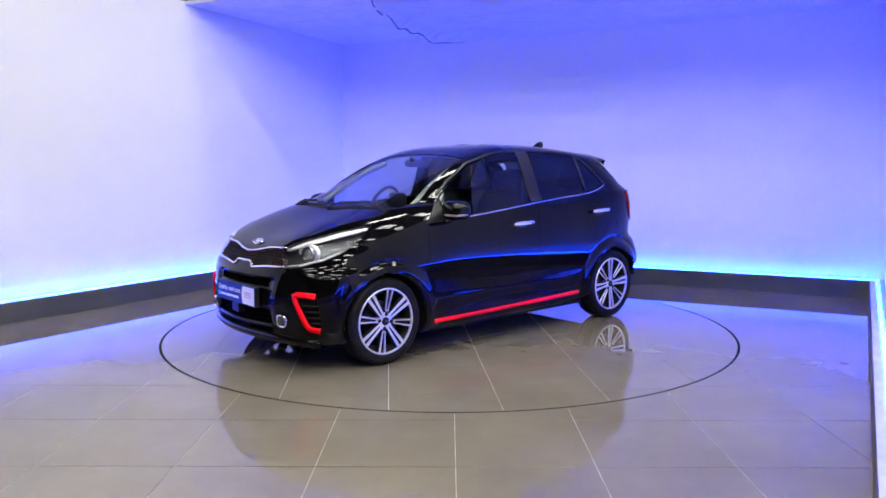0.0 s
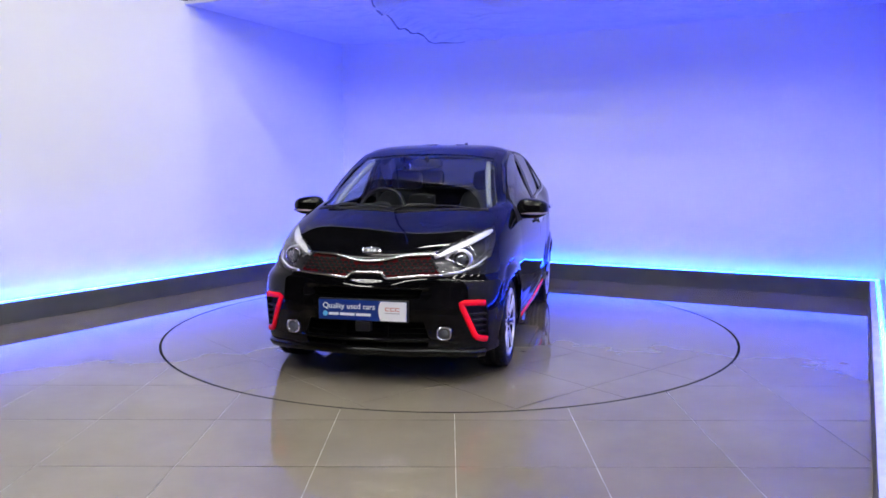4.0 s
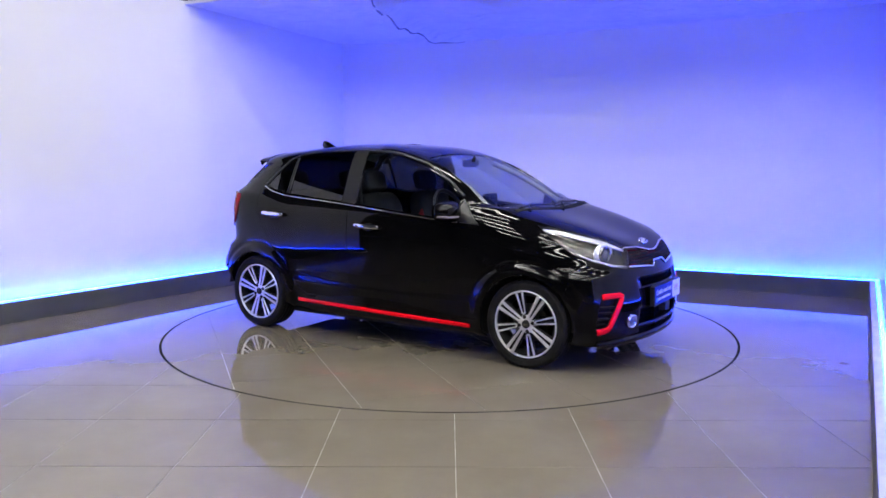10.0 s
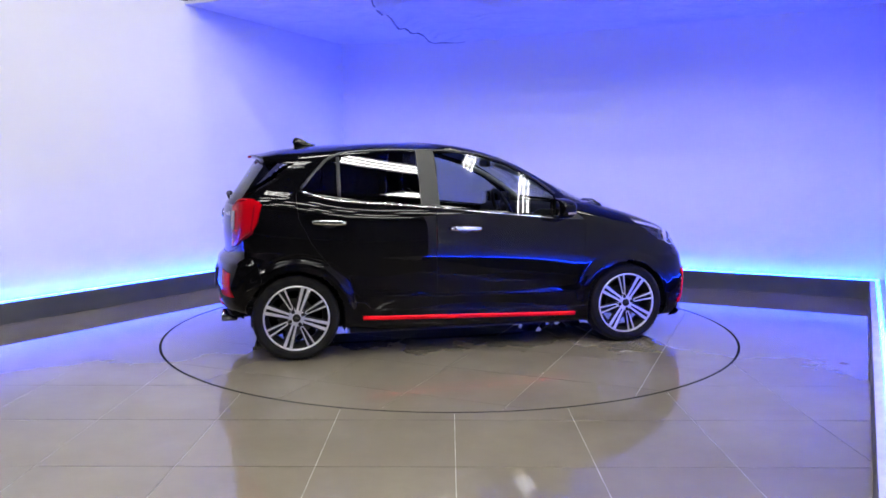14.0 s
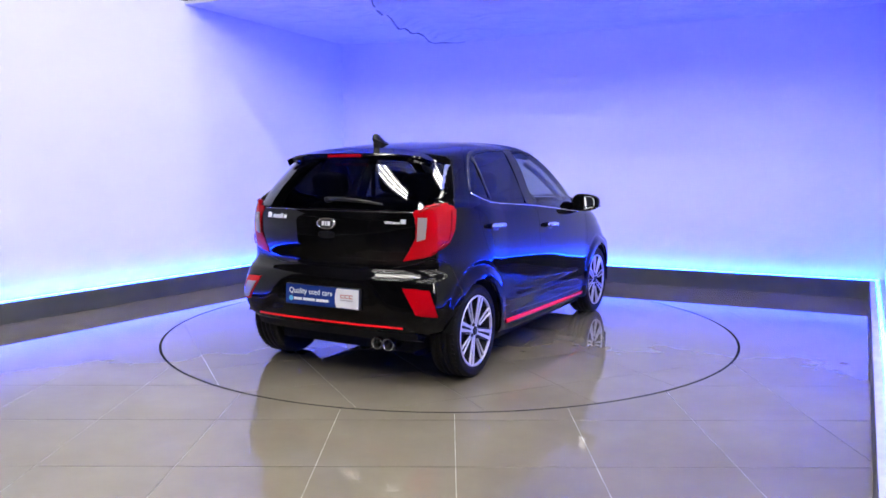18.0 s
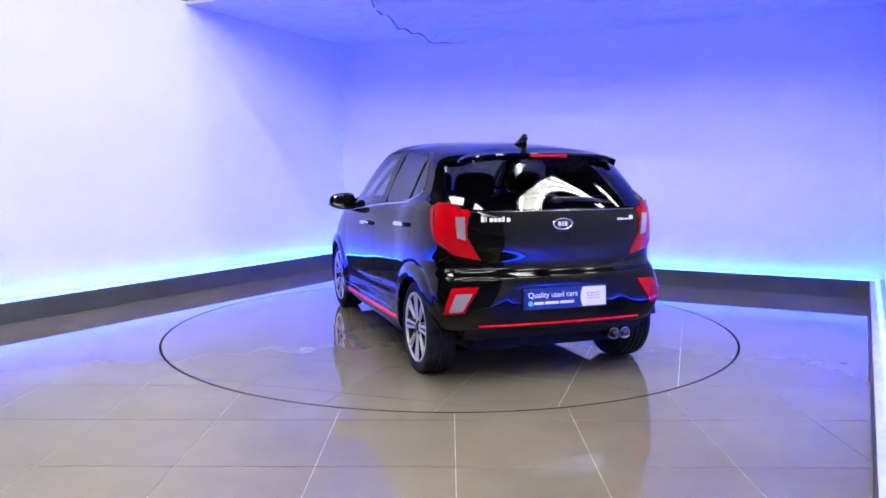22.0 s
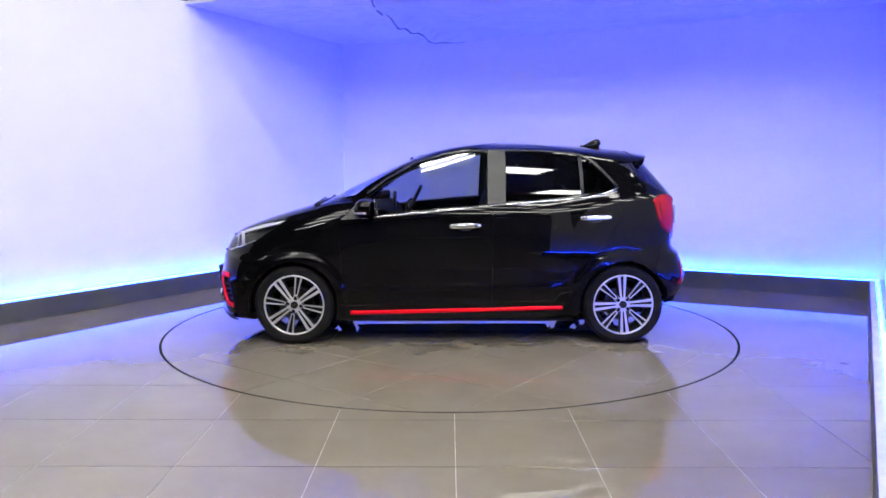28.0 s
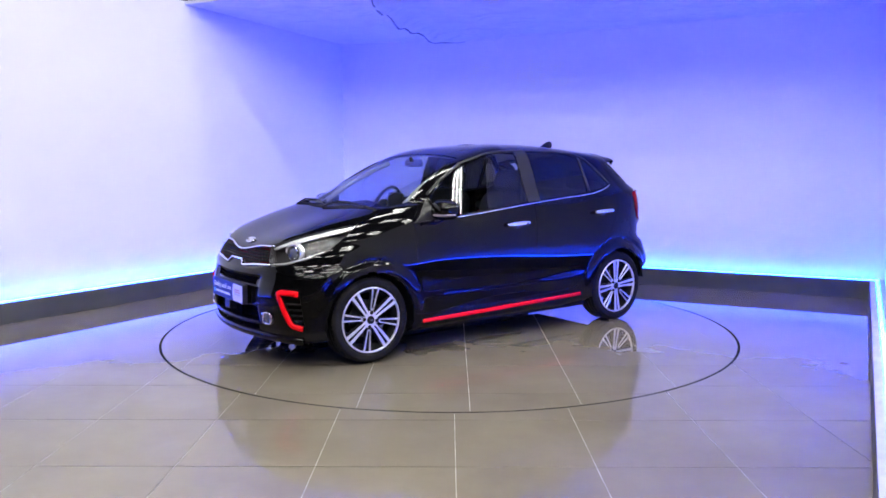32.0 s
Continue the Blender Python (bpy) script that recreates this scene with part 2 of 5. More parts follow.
# film ceiling over the inner part of the bay
CEIL_FRONT = cross(EYE.xy, Vector((-2.677, 8.022)), CORNER_A + out_l * PL_D, along_l)
bm = bmesh.new()
c = offset_corners(PL_D)
far_r = cross(CEIL_FRONT, along_b, c[2], along_r)
N = 100
grid, film_at = [], []
CREASE = [Vector(p) for p in [(-0.71, 0.31), (-0.71, 1.19), (-0.53, 2.2), (-0.16, 2.91), (0.26, 3.04), (0.55, 2.81)]]


def crease(p):
    """Height of the curved fold in the film above a point of the plan."""
    d = min((p - a.lerp(b, max(0.0, min(1.0, (p - a).dot(b - a) / (b - a).length_squared)))).length for a, b in zip(CREASE, CREASE[1:]))
    return -0.11 * math.exp(-(d / 0.10) ** 2) + 0.04 * math.exp(-(d / 0.25) ** 2)


for i in range(N + 1):
    row = []
    for j in range(N + 1):
        u, w = i / N, j / N
        lo = CEIL_FRONT.lerp(far_r, u)
        hi = c[1].lerp(c[2], u)
        p = lo.lerp(hi, w)
        edge = min(1.0, 9 * min(u, 1 - u, w, 1 - w))
        z = WALL_TOP - 0.004 + 0.092 * (1 - w) * (1 - u) - 0.055 * math.sin(math.pi * u) * w + edge * (0.055 * noise.noise((p.x * 1.1, p.y * 1.1, 0)) + 0.045 * noise.noise((p.x * 2 + p.y * 3, p.y * 5 - p.x * 2, 3)) + 0.016 * noise.noise((p.x * 7, p.y * 12, 5)) - 0.040 * abs(noise.noise((p.x * 2.2 + 3, p.y * 3.1, 9))) - 0.01 + crease(p))
        row.append(bm.verts.new((p.x, p.y, z)))
        film_at.append(Vector((p.x, p.y, z)))
    grid.append(row)
for i in range(N):
    for j in range(N):
        bm.faces.new((grid[i][j], grid[i][j + 1], grid[i + 1][j + 1], grid[i + 1][j]))
tagged(part("ceiling", bm, FILM, smooth=True), "wrinkled glossy white film ceiling over the bay", "ceiling", kind="structure")
bm = bmesh.new()
prism(bm, [CEIL_FRONT, far_r, far_r + out_b * 0.05, CEIL_FRONT + out_b * 0.05], WALL_TOP + 0.085, WALL_TOP + 0.12)
bmesh.ops.recalc_face_normals(bm, faces=bm.faces)
tagged(part("ceiling_edge", bm, WALL), "painted front edge of the bay's ceiling", "trim", kind="structure")

# the taped seam in the film's curved fold
bm = bmesh.new()
seam = []
for a, b in zip(CREASE[:4], CREASE[1:5]):
    seam += [a.lerp(b, k / 6) for k in range(6)]
for k, (a, b) in enumerate(zip(seam, seam[1:])):
    side = Vector((a.y - b.y, b.x - a.x)).normalized() * (0.007 + 0.008 * noise.noise((0.4 * k, 2.0, 7.0)))
    low = [min(film_at, key=lambda q: (q.xy - p).length_squared).z - 0.009 for p in (a, b)]
    under = [bm.verts.new((p.x, p.y, z)) for p, z in ((a - side, low[0]), (a + side, low[0]), (b + side, low[1]), (b - side, low[1]))]
    over = [bm.verts.new(v.co + Vector((0, 0, 0.010))) for v in under]
    bm.faces.new(under)
    bm.faces.new(over[::-1])
    for i in range(4):
        bm.faces.new((under[i], under[(i + 1) % 4], over[(i + 1) % 4], over[i]))
bmesh.ops.recalc_face_normals(bm, faces=bm.faces)
tagged(part("ceiling_seam", bm, SEAM), "dark taped seam in the ceiling film", "trim", kind="structure")

# the hall round the bay
HALL_H, LAMP_Z = 5.2, 4.60
bm = bmesh.new()
box(bm, (-14, -14, HALL_H), (14, 9, HALL_H + 0.2))
tagged(part("hall_ceiling", bm, HALL_ROOF), "dark hall roof above the lights", "ceiling", kind="structure")
for name, lo, hi in (("hall_wall_south", (-14, -14.2, 0), (14, -14, HALL_H)), ("hall_wall_west", (-14.2, -14, 0), (-14, 9, HALL_H)), ("hall_wall_east", (14, -14, 0), (14.2, 9, HALL_H)), ("hall_wall_north", (-14, 9, 0), (14, 9.2, HALL_H))):
    bm = bmesh.new()
    box(bm, lo, hi)
    tagged(part(name, bm, HALL_WALL), "plain grey wall of the hall", "wall", kind="structure")


# tube lights under the hall roof
def tube_light():
    bm = bmesh.new()
    box(bm, (-0.17, -0.78, 0.02), (0.17, 0.78, 0.05))
    box(bm, (-0.17, -0.78, -0.03), (-0.155, 0.78, 0.02))
    box(bm, (0.155, -0.78, -0.03), (0.17, 0.78, 0.02))
    lamp = tagged(part("tube_light", bm, TRAY), "white triple tube light hanging under the hall roof", "ceiling light", "tube lights of the hall")
    for x in (-0.105, 0.0, 0.105):
        bm = bmesh.new()
        lathe(bm, [(0.015, -0.75), (0.015, 0.75)], 8, "y", Matrix.Translation((x, 0, -0.012)))
        bmesh.ops.recalc_face_normals(bm, faces=bm.faces)
        part("tube", bm, TUBE, lamp, smooth=True)
    for y in (-0.5, 0.5):
        bm = bmesh.new()
        box(bm, (-0.006, y - 0.006, 0.05), (0.006, y + 0.006, HALL_H - LAMP_Z + 0.002))
        part("hanger", bm, TRAY, lamp)
    return lamp


first = None
for ahead in (0.2, 1.5, 2.9, 4.2, 5.6, 7.2):
    for col in range(4):
        at = CEIL_FRONT + along_b * (2.9 + 2.45 * col) - along_l * ahead
        m = Matrix.Translation((at.x, at.y, LAMP_Z)) @ pose(0, 0, 0, 0, 0, 65)
        if first is None:
            first = tube_light()
            first.matrix_basis = m
        else:
            copy_thing(first, m)


# ---- the car ----
# rings from sill to roof: front (x, z), side (half width, z), rear (x, z), boxiness front and rear, bow of nose and tail
RINGS = [
    (1.740, 0.165, 0.735, 0.185, -1.630, 0.308, 7.0, 7.0, 0.100, 0.05),
    (1.835, 0.195, 0.765, 0.215, -1.695, 0.342, 12.0, 8.0, 0.190, 0.05),
    (1.872, 0.300, 0.780, 0.320, -1.728, 0.430, 13.0, 10.5, 0.215, 0.07),
    (1.880, 0.450, 0.790, 0.450, -1.740, 0.510, 13.0, 12.5, 0.215, 0.10),
    (1.848, 0.590, 0.798, 0.600, -1.728, 0.620, 11.0, 12.5, 0.195, 0.13),
    (1.820, 0.675, 0.801, 0.700, -1.673, 0.720, 6.6, 12.5, 0.140, 0.14),
    (1.795, 0.755, 0.800, 0.800, -1.680, 0.850, 5.8, 12.5, 0.135, 0.14),
    (1.755, 0.825, 0.794, 0.880, -1.676, 0.970, 5.2, 12.5, 0.13, 0.13),
    (1.680, 0.875, 0.783, 0.950, -1.655, 1.040, 5.2, 12.5, 0.12, 0.11),
    (1.450, 0.953, 0.767, 0.995, -1.624, 1.085, 5.2, 10.5, 0.10, 0.07),
    (1.240, 0.998, 0.748, 1.022, -1.600, 1.120, 5.5, 8.0, 0.08, 0.05),
    (1.100, 1.026, 0.727, 1.047, -1.579, 1.150, 6.0, 7.5, 0.06, 0.05),
    (0.985, 1.048, 0.710, 1.080, -1.563, 1.172, 6.0, 7.5, 0.06, 0.05),
    (0.730, 1.180, 0.675, 1.165, -1.527, 1.225, 6.5, 7.0, 0.05, 0.05),
    (0.450, 1.326, 0.630, 1.280, -1.475, 1.298, 6.5, 7.0, 0.05, 0.05),
    (0.220, 1.412, 0.590, 1.368, -1.434, 1.356, 6.0, 7.0, 0.05, 0.05),
    (0.060, 1.450, 0.545, 1.422, -1.407, 1.390, 5.0, 6.0, 0.05, 0.04),
    (-0.080, 1.469, 0.450, 1.456, -1.330, 1.417, 4.5, 5.0, 0.04, 0.03),
    (-0.200, 1.479, 0.330, 1.473, -1.150, 1.445, 4.0, 4.0, 0.02, 0.02),
    (-0.300, 1.484, 0.200, 1.482, -0.900, 1.466, 3.5, 3.5, 0.01, 0.01),
    (-0.400, 1.486, 0.080, 1.486, -0.650, 1.480, 3.0, 3.0, 0.0, 0.0),
]
XM = -0.25
HUBS = (1.2, -1.2)
HUB_Z, TYRE_R, FACE_Y = 0.291, 0.291, 0.782


def hermite(keys, per):
    """Smooth rows between the keys, with no overshoot to speak of."""
    k = np.array(keys)
    d = np.zeros_like(k)
    a, b = k[1:-1] - k[:-2], k[2:] - k[1:-1]
    same = a * b > 0
    d[1:-1] = np.where(same, 2 * a * b / np.where(same, a + b, 1), 0)
    d[0], d[-1] = k[1] - k[0], k[-1] - k[-2]
    rows = []
    for i in range(len(k) - 1):
        for s in np.arange(per) / per:
            rows.append((2 * s**3 - 3 * s**2 + 1) * k[i] + (s**3 - 2 * s**2 + s) * d[i] + (-2 * s**3 + 3 * s**2) * k[i + 1] + (s**3 - s**2) * d[i + 1])
    rows.append(k[-1])
    return rows


def quarter(n_exp, length, width, count):
    """Points of a quarter superellipse at even steps of arc, from the tip (1, 0) to the side (0, 1)."""
    a = np.linspace(0, math.pi / 2, 1500)
    cc, ss = np.cos(a) ** (2 / n_exp), np.sin(a) ** (2 / n_exp)
    step = np.hypot(np.diff(cc * length), np.diff(ss * width))
    s = np.concatenate([[0], np.cumsum(step)])
    want = np.linspace(0, s[-1], count + 1)
    return np.interp(want, s, cc), np.interp(want, s, ss)


def smooth01(x):
    x = np.clip(x, 0, 1)
    return x * x * (3 - 2 * x)


def sculpt(p):
    """Wheel arch lips, the undercut of the doors and the sill step, on the flanks."""
    x, y, z = p
    flank = smooth01((abs(y) - 0.55) / 0.15)
    push = 0.0
    for hx in HUBS:
        r = math.hypot(x - hx, z - HUB_Z)
        push += 0.022 * smooth01((0.43 - r) / 0.07) * smooth01((z - 0.1) / 0.1)
    ends = smooth01((x + 0.95) / 0.45) * smooth01((0.95 - x) / 0.45)
    top = 0.48 - 0.02 * x
    push -= 0.016 * ends * smooth01((top - z) / 0.09) * smooth01((z - 0.25) / 0.20)
    push += 0.009 * math.cos(math.pi * max(-1.0, min(1.0, x / 1.6)))
    push += 0.006 * ends * smooth01((0.28 - z) / 0.05)
    # the sunken middle of both bumpers, and the crease over the rear one
    if x > 1.6:
        half = 0.36 + 0.10 * abs(z - 0.46)
        x -= 0.020 * smooth01((half + 0.03 - abs(y)) / 0.05) * smooth01((0.605 - z) / 0.035) * smooth01((z - 0.285) / 0.03)
    if x < -1.5:
        half = 0.52 - 0.9 * (z - 0.42)
        x += 0.009 * smooth01((half - abs(y)) / 0.10) * smooth01((0.630 - z) / 0.06) * smooth01((z - 0.375) / 0.09)
        x -= 0.010 * math.exp(-((z - 0.655) / 0.018) ** 2)
    y += math.copysign(push * flank, y)
    # the bonnet falls away to the nose, the tail draws in above the bumper, the roof is low
    z -= 0.075 * smooth01((x - 0.75) / 0.95) * (1 - 0.55 * smooth01(abs(y) / 0.70)) * smooth01((z - 0.55) / 0.25)
    y *= 1 - 0.048 * smooth01((-x - 0.95) / 0.6) * smooth01((z - 0.52) / 0.22) * (1 - 0.6 * smooth01((z - 1.08) / 0.25))
    z -= 0.012 * smooth01((z - 1.2) / 0.2)
    return x, y, z


def body_shell():
    bm = bmesh.new()
    Q = 110
    loops = []
    for xf, zf, w, zs, xr, zr, nf, nr, bf, br in hermite(RINGS, 7):
        cf, sf = quarter(nf, xf - XM, w, Q)
        cr, sr = quarter(nr, XM - xr, w, Q)
        half = []
        for c, s in zip(cf, sf):
            half.append((XM + (xf - XM) * c - bf * (s * s) * smooth01((c - 0.3) / 0.7), w * s, zs + (zf - zs) * smooth01((c - 0.15) / 0.8)))
        for c, s in list(zip(cr, sr))[::-1][1:]:
            half.append((XM - (XM - xr) * c + br * (s * s) * smooth01((c - 0.3) / 0.7), w * s, zs + (zr - zs) * smooth01((c - 0.25) / 0.7)))
        pts = half + [(x, -y, z) for x, y, z in half[-2:0:-1]]
        loops.append([bm.verts.new(sculpt(p)) for p in pts])
    for a, b in zip(loops, loops[1:]):
        n = len(a)
        for i in range(n):
            bm.faces.new((a[i], a[(i + 1) % n], b[(i + 1) % n], b[i]))
    bm.faces.new(loops[-1])
    bmesh.ops.remove_doubles(bm, verts=bm.verts, dist=0.0003)
    bmesh.ops.recalc_face_normals(bm, faces=bm.faces)
    return bm


def axes(view, sign=1):
    """Across, up and outward directions of a view of the car; sign -1 mirrors it to the right-hand side."""
    if view == "side":
        a, b, d = (1, 0, 0), (0, 0, 1), (0, 1, 0)
    elif view == "front":
        a, b, d = (0, 1, 0), (0, 0, 1), (1, 0, 0)
    elif view == "rear":
        a, b, d = (0, 1, 0), (0, 0, 1), (-1, 0, 0)
    elif view == "top":
        a, b, d = (1, 0, 0), (0, 1, 0), (0, 0, 1)
    else:
        r = radians(view)
        a, b, d = (-math.sin(r), math.cos(r), 0), (0, 0, 1), (math.cos(r), math.sin(r), 0)
    return [Vector((x, y * sign, z)) for x, y, z in (a, b, d)]


def inside(p, outline):
    hit, n = False, len(outline)
    for i in range(n):
        (x1, y1), (x2, y2) = outline[i], outline[(i + 1) % n]
        if (y1 > p[1]) != (y2 > p[1]) and p[0] < (x2 - x1) * (p[1] - y1) / (y2 - y1) + x1:
            hit = not hit
    return hit


def flat_outline(outline, view):
    a, b, d = axes(view)
    return [(Vector(p).dot(a), Vector(p).dot(b)) if len(p) == 3 else tuple(p) for p in outline]


def cut_out(bm, outline, view, sign=1, facing=0.1, keep=None):
    """Cuts the shell along an outline seen from a side, and returns the faces within it."""
    a, b, d = axes(view, sign)
    flat = flat_outline(outline, view)
    us, vs = [q[0] for q in flat], [q[1] for q in flat]
    u0, u1, v0, v1 = min(us) - 0.05, max(us) + 0.05, min(vs) - 0.05, max(vs) + 0.05

    def near(f):
        c = f.calc_center_median()
        return u0 < c.dot(a) < u1 and v0 < c.dot(b) < v1 and (facing is None or f.normal.dot(d) > facing) and (keep is None or keep(c))
    faces = [f for f in bm.faces if near(f)]
    for i in range(len(flat)):
        (p0, q0), (p1, q1) = flat[i], flat[(i + 1) % len(flat)]
        faces = [f for f in faces if f.is_valid]
        lo_u, hi_u, lo_v, hi_v = min(p0, p1) - 0.03, max(p0, p1) + 0.03, min(q0, q1) - 0.03, max(q0, q1) + 0.03
        some, rest = [], []
        for f in faces:
            c = f.calc_center_median()
            (some if lo_u < c.dot(a) < hi_u and lo_v < c.dot(b) < hi_v else rest).append(f)
        if not some:
            continue
        geom = list({v for f in some for v in f.verts}) + list({e for f in some for e in f.edges}) + some
        r = bmesh.ops.bisect_plane(bm, geom=geom, dist=0.0004, plane_co=a * p0 + b * q0, plane_no=a * (q1 - q0) - b * (p1 - p0))
        faces = rest + [g for g in r["geom"] if isinstance(g, bmesh.types.BMFace)]
    bm.normal_update()
    got = []
    for f in set(faces):
        if f.is_valid:
            c = f.calc_center_median()
            if inside((c.dot(a), c.dot(b)), flat):
                got.append(f)
    return got


def lift(bm, faces, shrink=0.002, shift=0.0, skirt=0.012, take=True, edge_only=False):
    """Takes faces off the shell as a panel of their own with turned-in edges."""
    out, made = bmesh.new(), {}
    for f in faces:
        ring = []
        for v in f.verts:
            if v not in made:
                made[v] = out.verts.new(v.co + v.normal * shift)
            ring.append(made[v])
        out.faces.new(ring)
    out.normal_update()
    lay = {w: v.normal.copy() for v, w in made.items()}
    edge = [e for e in out.edges if len(e.link_faces) == 1]
    rim = {v for e in edge for v in e.verts}
    if shrink:
        moves = {}
        for v in rim:
            m = Vector()
            for e in v.link_edges:
                if len(e.link_faces) == 1:
                    f = e.link_faces[0]
                    t = (e.verts[1].co - e.verts[0].co).normalized()
                    n = f.normal.cross(t)
                    if n.dot(f.calc_center_median() - e.verts[0].co) < 0:
                        n.negate()
                    m += n
            moves[v] = m.normalized() * shrink if m.length > 0 else m
        for v, m in moves.items():
            v.co += m
    if skirt:
        twin = {v: out.verts.new(v.co - lay[v] * skirt) for v in rim}
        for e in edge:
            p, q = e.verts
            lp = e.link_loops[0]
            if lp.vert == p:
                p, q = q, p
            out.faces.new((p, q, twin[q], twin[p]))
    if edge_only:
        keep = set(twin.values())
        bmesh.ops.delete(out, geom=[f for f in out.faces if not keep & set(f.verts)], context="FACES")
    if take:
        bmesh.ops.delete(bm, geom=list(faces), context="FACES")
        bmesh.ops.delete(bm, geom=[v for v in bm.verts if not v.link_faces], context="VERTS")
    return out


def sharp(ob, degrees=35):
    ob.data.set_sharp_from_angle(angle=radians(degrees))
    return ob


def panel(name, faces, mat, parent, label="", **how):
    return sharp(part(name, lift(shell, faces, **how), mat, parent, label, smooth=True))


def true_surface(ob, view, sign=1, order=2, sink=0.0):
    """Gives a pane one even curvature: its depth becomes a low polynomial of its height and breadth."""
    a, b, d = axes(view, sign)
    co = np.empty(len(ob.data.vertices) * 3)
    ob.data.vertices.foreach_get("co", co)
    co = co.reshape(-1, 3)
    u, v, w = co @ np.array(a), co @ np.array(b), co @ np.array(d)
    uc, vc = u - u.mean(), v - v.mean()
    terms = np.stack([uc**i * vc**j for i in range(order + 1) for j in range(order + 1 - i) if j < 3], 1)
    best = terms @ np.linalg.lstsq(terms, w, rcond=None)[0]
    co += np.outer(best - sink - w, np.array(d))
    ob.data.vertices.foreach_set("co", co.ravel())
    ob.data.update()
    return ob


def on_skin(p, view, sign=1, lift_by=0.0):
    """The point of the car's skin behind p, seen from a side, raised by lift_by, and the normal there."""
    a, b, d = axes(view, sign)
    q = Vector((p[0], p[1] * sign, p[2])) if len(p) == 3 else a * p[0] + b * p[1]
    start = q - d * q.dot(d) + d * 3
    place, normal, _, _ = SKIN.ray_cast(start, -d)
    if place is None:
        place, normal, _, _ = SKIN.find_nearest(Vector((p[0], p[1] * sign, p[2])) if len(p) == 3 else q)
    return place + normal * lift_by, normal


def refine(points, step):
    pts = [Vector(p) for p in points]
    out = [pts[0]]
    for p, q in zip(pts, pts[1:]):
        n = max(1, int((q - p).length / step))
        out += [p.lerp(q, k / n) for k in range(1, n + 1)]
    return out


def ribbon(points, view, width, height, sign=1, sink=0.003, step=0.03, taper=0.0):
    """A moulding of rounded section that runs over the skin along points."""
    bm = bmesh.new()
    line = [on_skin(p, view, sign) for p in refine(points, step)]
    rows = []
    n = len(line)
    for i, (c, nor) in enumerate(line):
        t = (line[min(i + 1, n - 1)][0] - line[max(i - 1, 0)][0]).normalized()
        s = t.cross(nor).normalized()
        w = width * (1 - taper * abs(2 * i / (n - 1) - 1) ** 3)
        rows.append([bm.verts.new(c + s * x * w + nor * z) for x, z in ((-0.5, -sink), (-0.5, height * 0.55), (-0.3, height), (0.3, height), (0.5, height * 0.55), (0.5, -sink))])
    for p, q in zip(rows, rows[1:]):
        for k in range(6):
            bm.faces.new((p[k], p[(k + 1) % 6], q[(k + 1) % 6], q[k]))
    bm.faces.new(rows[0][::-1])
    bm.faces.new(rows[-1])
    bmesh.ops.recalc_face_normals(bm, faces=bm.faces)
    return bm


def skin_patch(quad, view, sign, height, n=6):
    """A thin four-sided plate that follows the skin."""
    bm = bmesh.new()
    p0, p1, p2, p3 = [Vector(p) for p in quad]
    grids = []
    for h in (height, height - 0.006):
        grids.append([[bm.verts.new(on_skin(tuple(p0.lerp(p1, i / n).lerp(p3.lerp(p2, i / n), j / n)), view, sign, h)[0]) for j in range(n + 1)] for i in range(n + 1)])
    top, low = grids
    for i in range(n):
        for j in range(n):
            bm.faces.new((top[i][j], top[i + 1][j], top[i + 1][j + 1], top[i][j + 1]))
    rim = [(i, 0) for i in range(n)] + [(n, j) for j in range(n)] + [(n - i, n) for i in range(n)] + [(0, n - j) for j in range(n)]
    for (a, b), (c, d) in zip(rim, rim[1:] + rim[:1]):
        bm.faces.new((top[a][b], low[a][b], low[c][d], top[c][d]))
    bmesh.ops.delete(bm, geom=[v for v in bm.verts if not v.link_faces], context="VERTS")
    bmesh.ops.recalc_face_normals(bm, faces=bm.faces)
    return bm


def tube_along(bm, points, radius, n=8):
    pts = [Vector(p) for p in points]
    rows = []
    for i, c in enumerate(pts):
        t = (pts[min(i + 1, len(pts) - 1)] - pts[max(i - 1, 0)]).normalized()
        s = t.cross(Vector((0, 0, 1)))
        s = s.normalized() if s.length > 0.01 else Vector((1, 0, 0))
        u = t.cross(s)
        r = radius[i] if isinstance(radius, (list, tuple)) else radius
        rows.append([bm.verts.new(c + (s * math.cos(k * 2 * math.pi / n) + u * math.sin(k * 2 * math.pi / n)) * r) for k in range(n)])
    for p, q in zip(rows, rows[1:]):
        for k in range(n):
            bm.faces.new((p[k], p[(k + 1) % n], q[(k + 1) % n], q[k]))
    bm.faces.new(rows[0][::-1])
    bm.faces.new(rows[-1])
    bmesh.ops.recalc_face_normals(bm, faces=bm.faces)
    return bm


def pillow(bm, centre, size, e=0.5, m=None, nu=20, nv=12):
    """A rounded block: a superellipsoid."""
    def pw(x, k):
        return math.copysign(abs(x) ** k, x)
    rows = []
    for j in range(1, nv):
        b = -math.pi / 2 + math.pi * j / nv
        row = []
        for i in range(nu):
            a = 2 * math.pi * i / nu
            p = Vector((size[0] * pw(math.cos(b), e) * pw(math.cos(a), e), size[1] * pw(math.cos(b), e) * pw(math.sin(a), e), size[2] * pw(math.sin(b), e)))
            p = (m @ p if m else p) + Vector(centre)
            row.append(bm.verts.new(p))
        rows.append(row)
    for p, q in zip(rows, rows[1:]):
        for i in range(nu):
            bm.faces.new((p[i], p[(i + 1) % nu], q[(i + 1) % nu], q[i]))
    bm.faces.new(rows[0][::-1])
    bm.faces.new(rows[-1])
    return bm


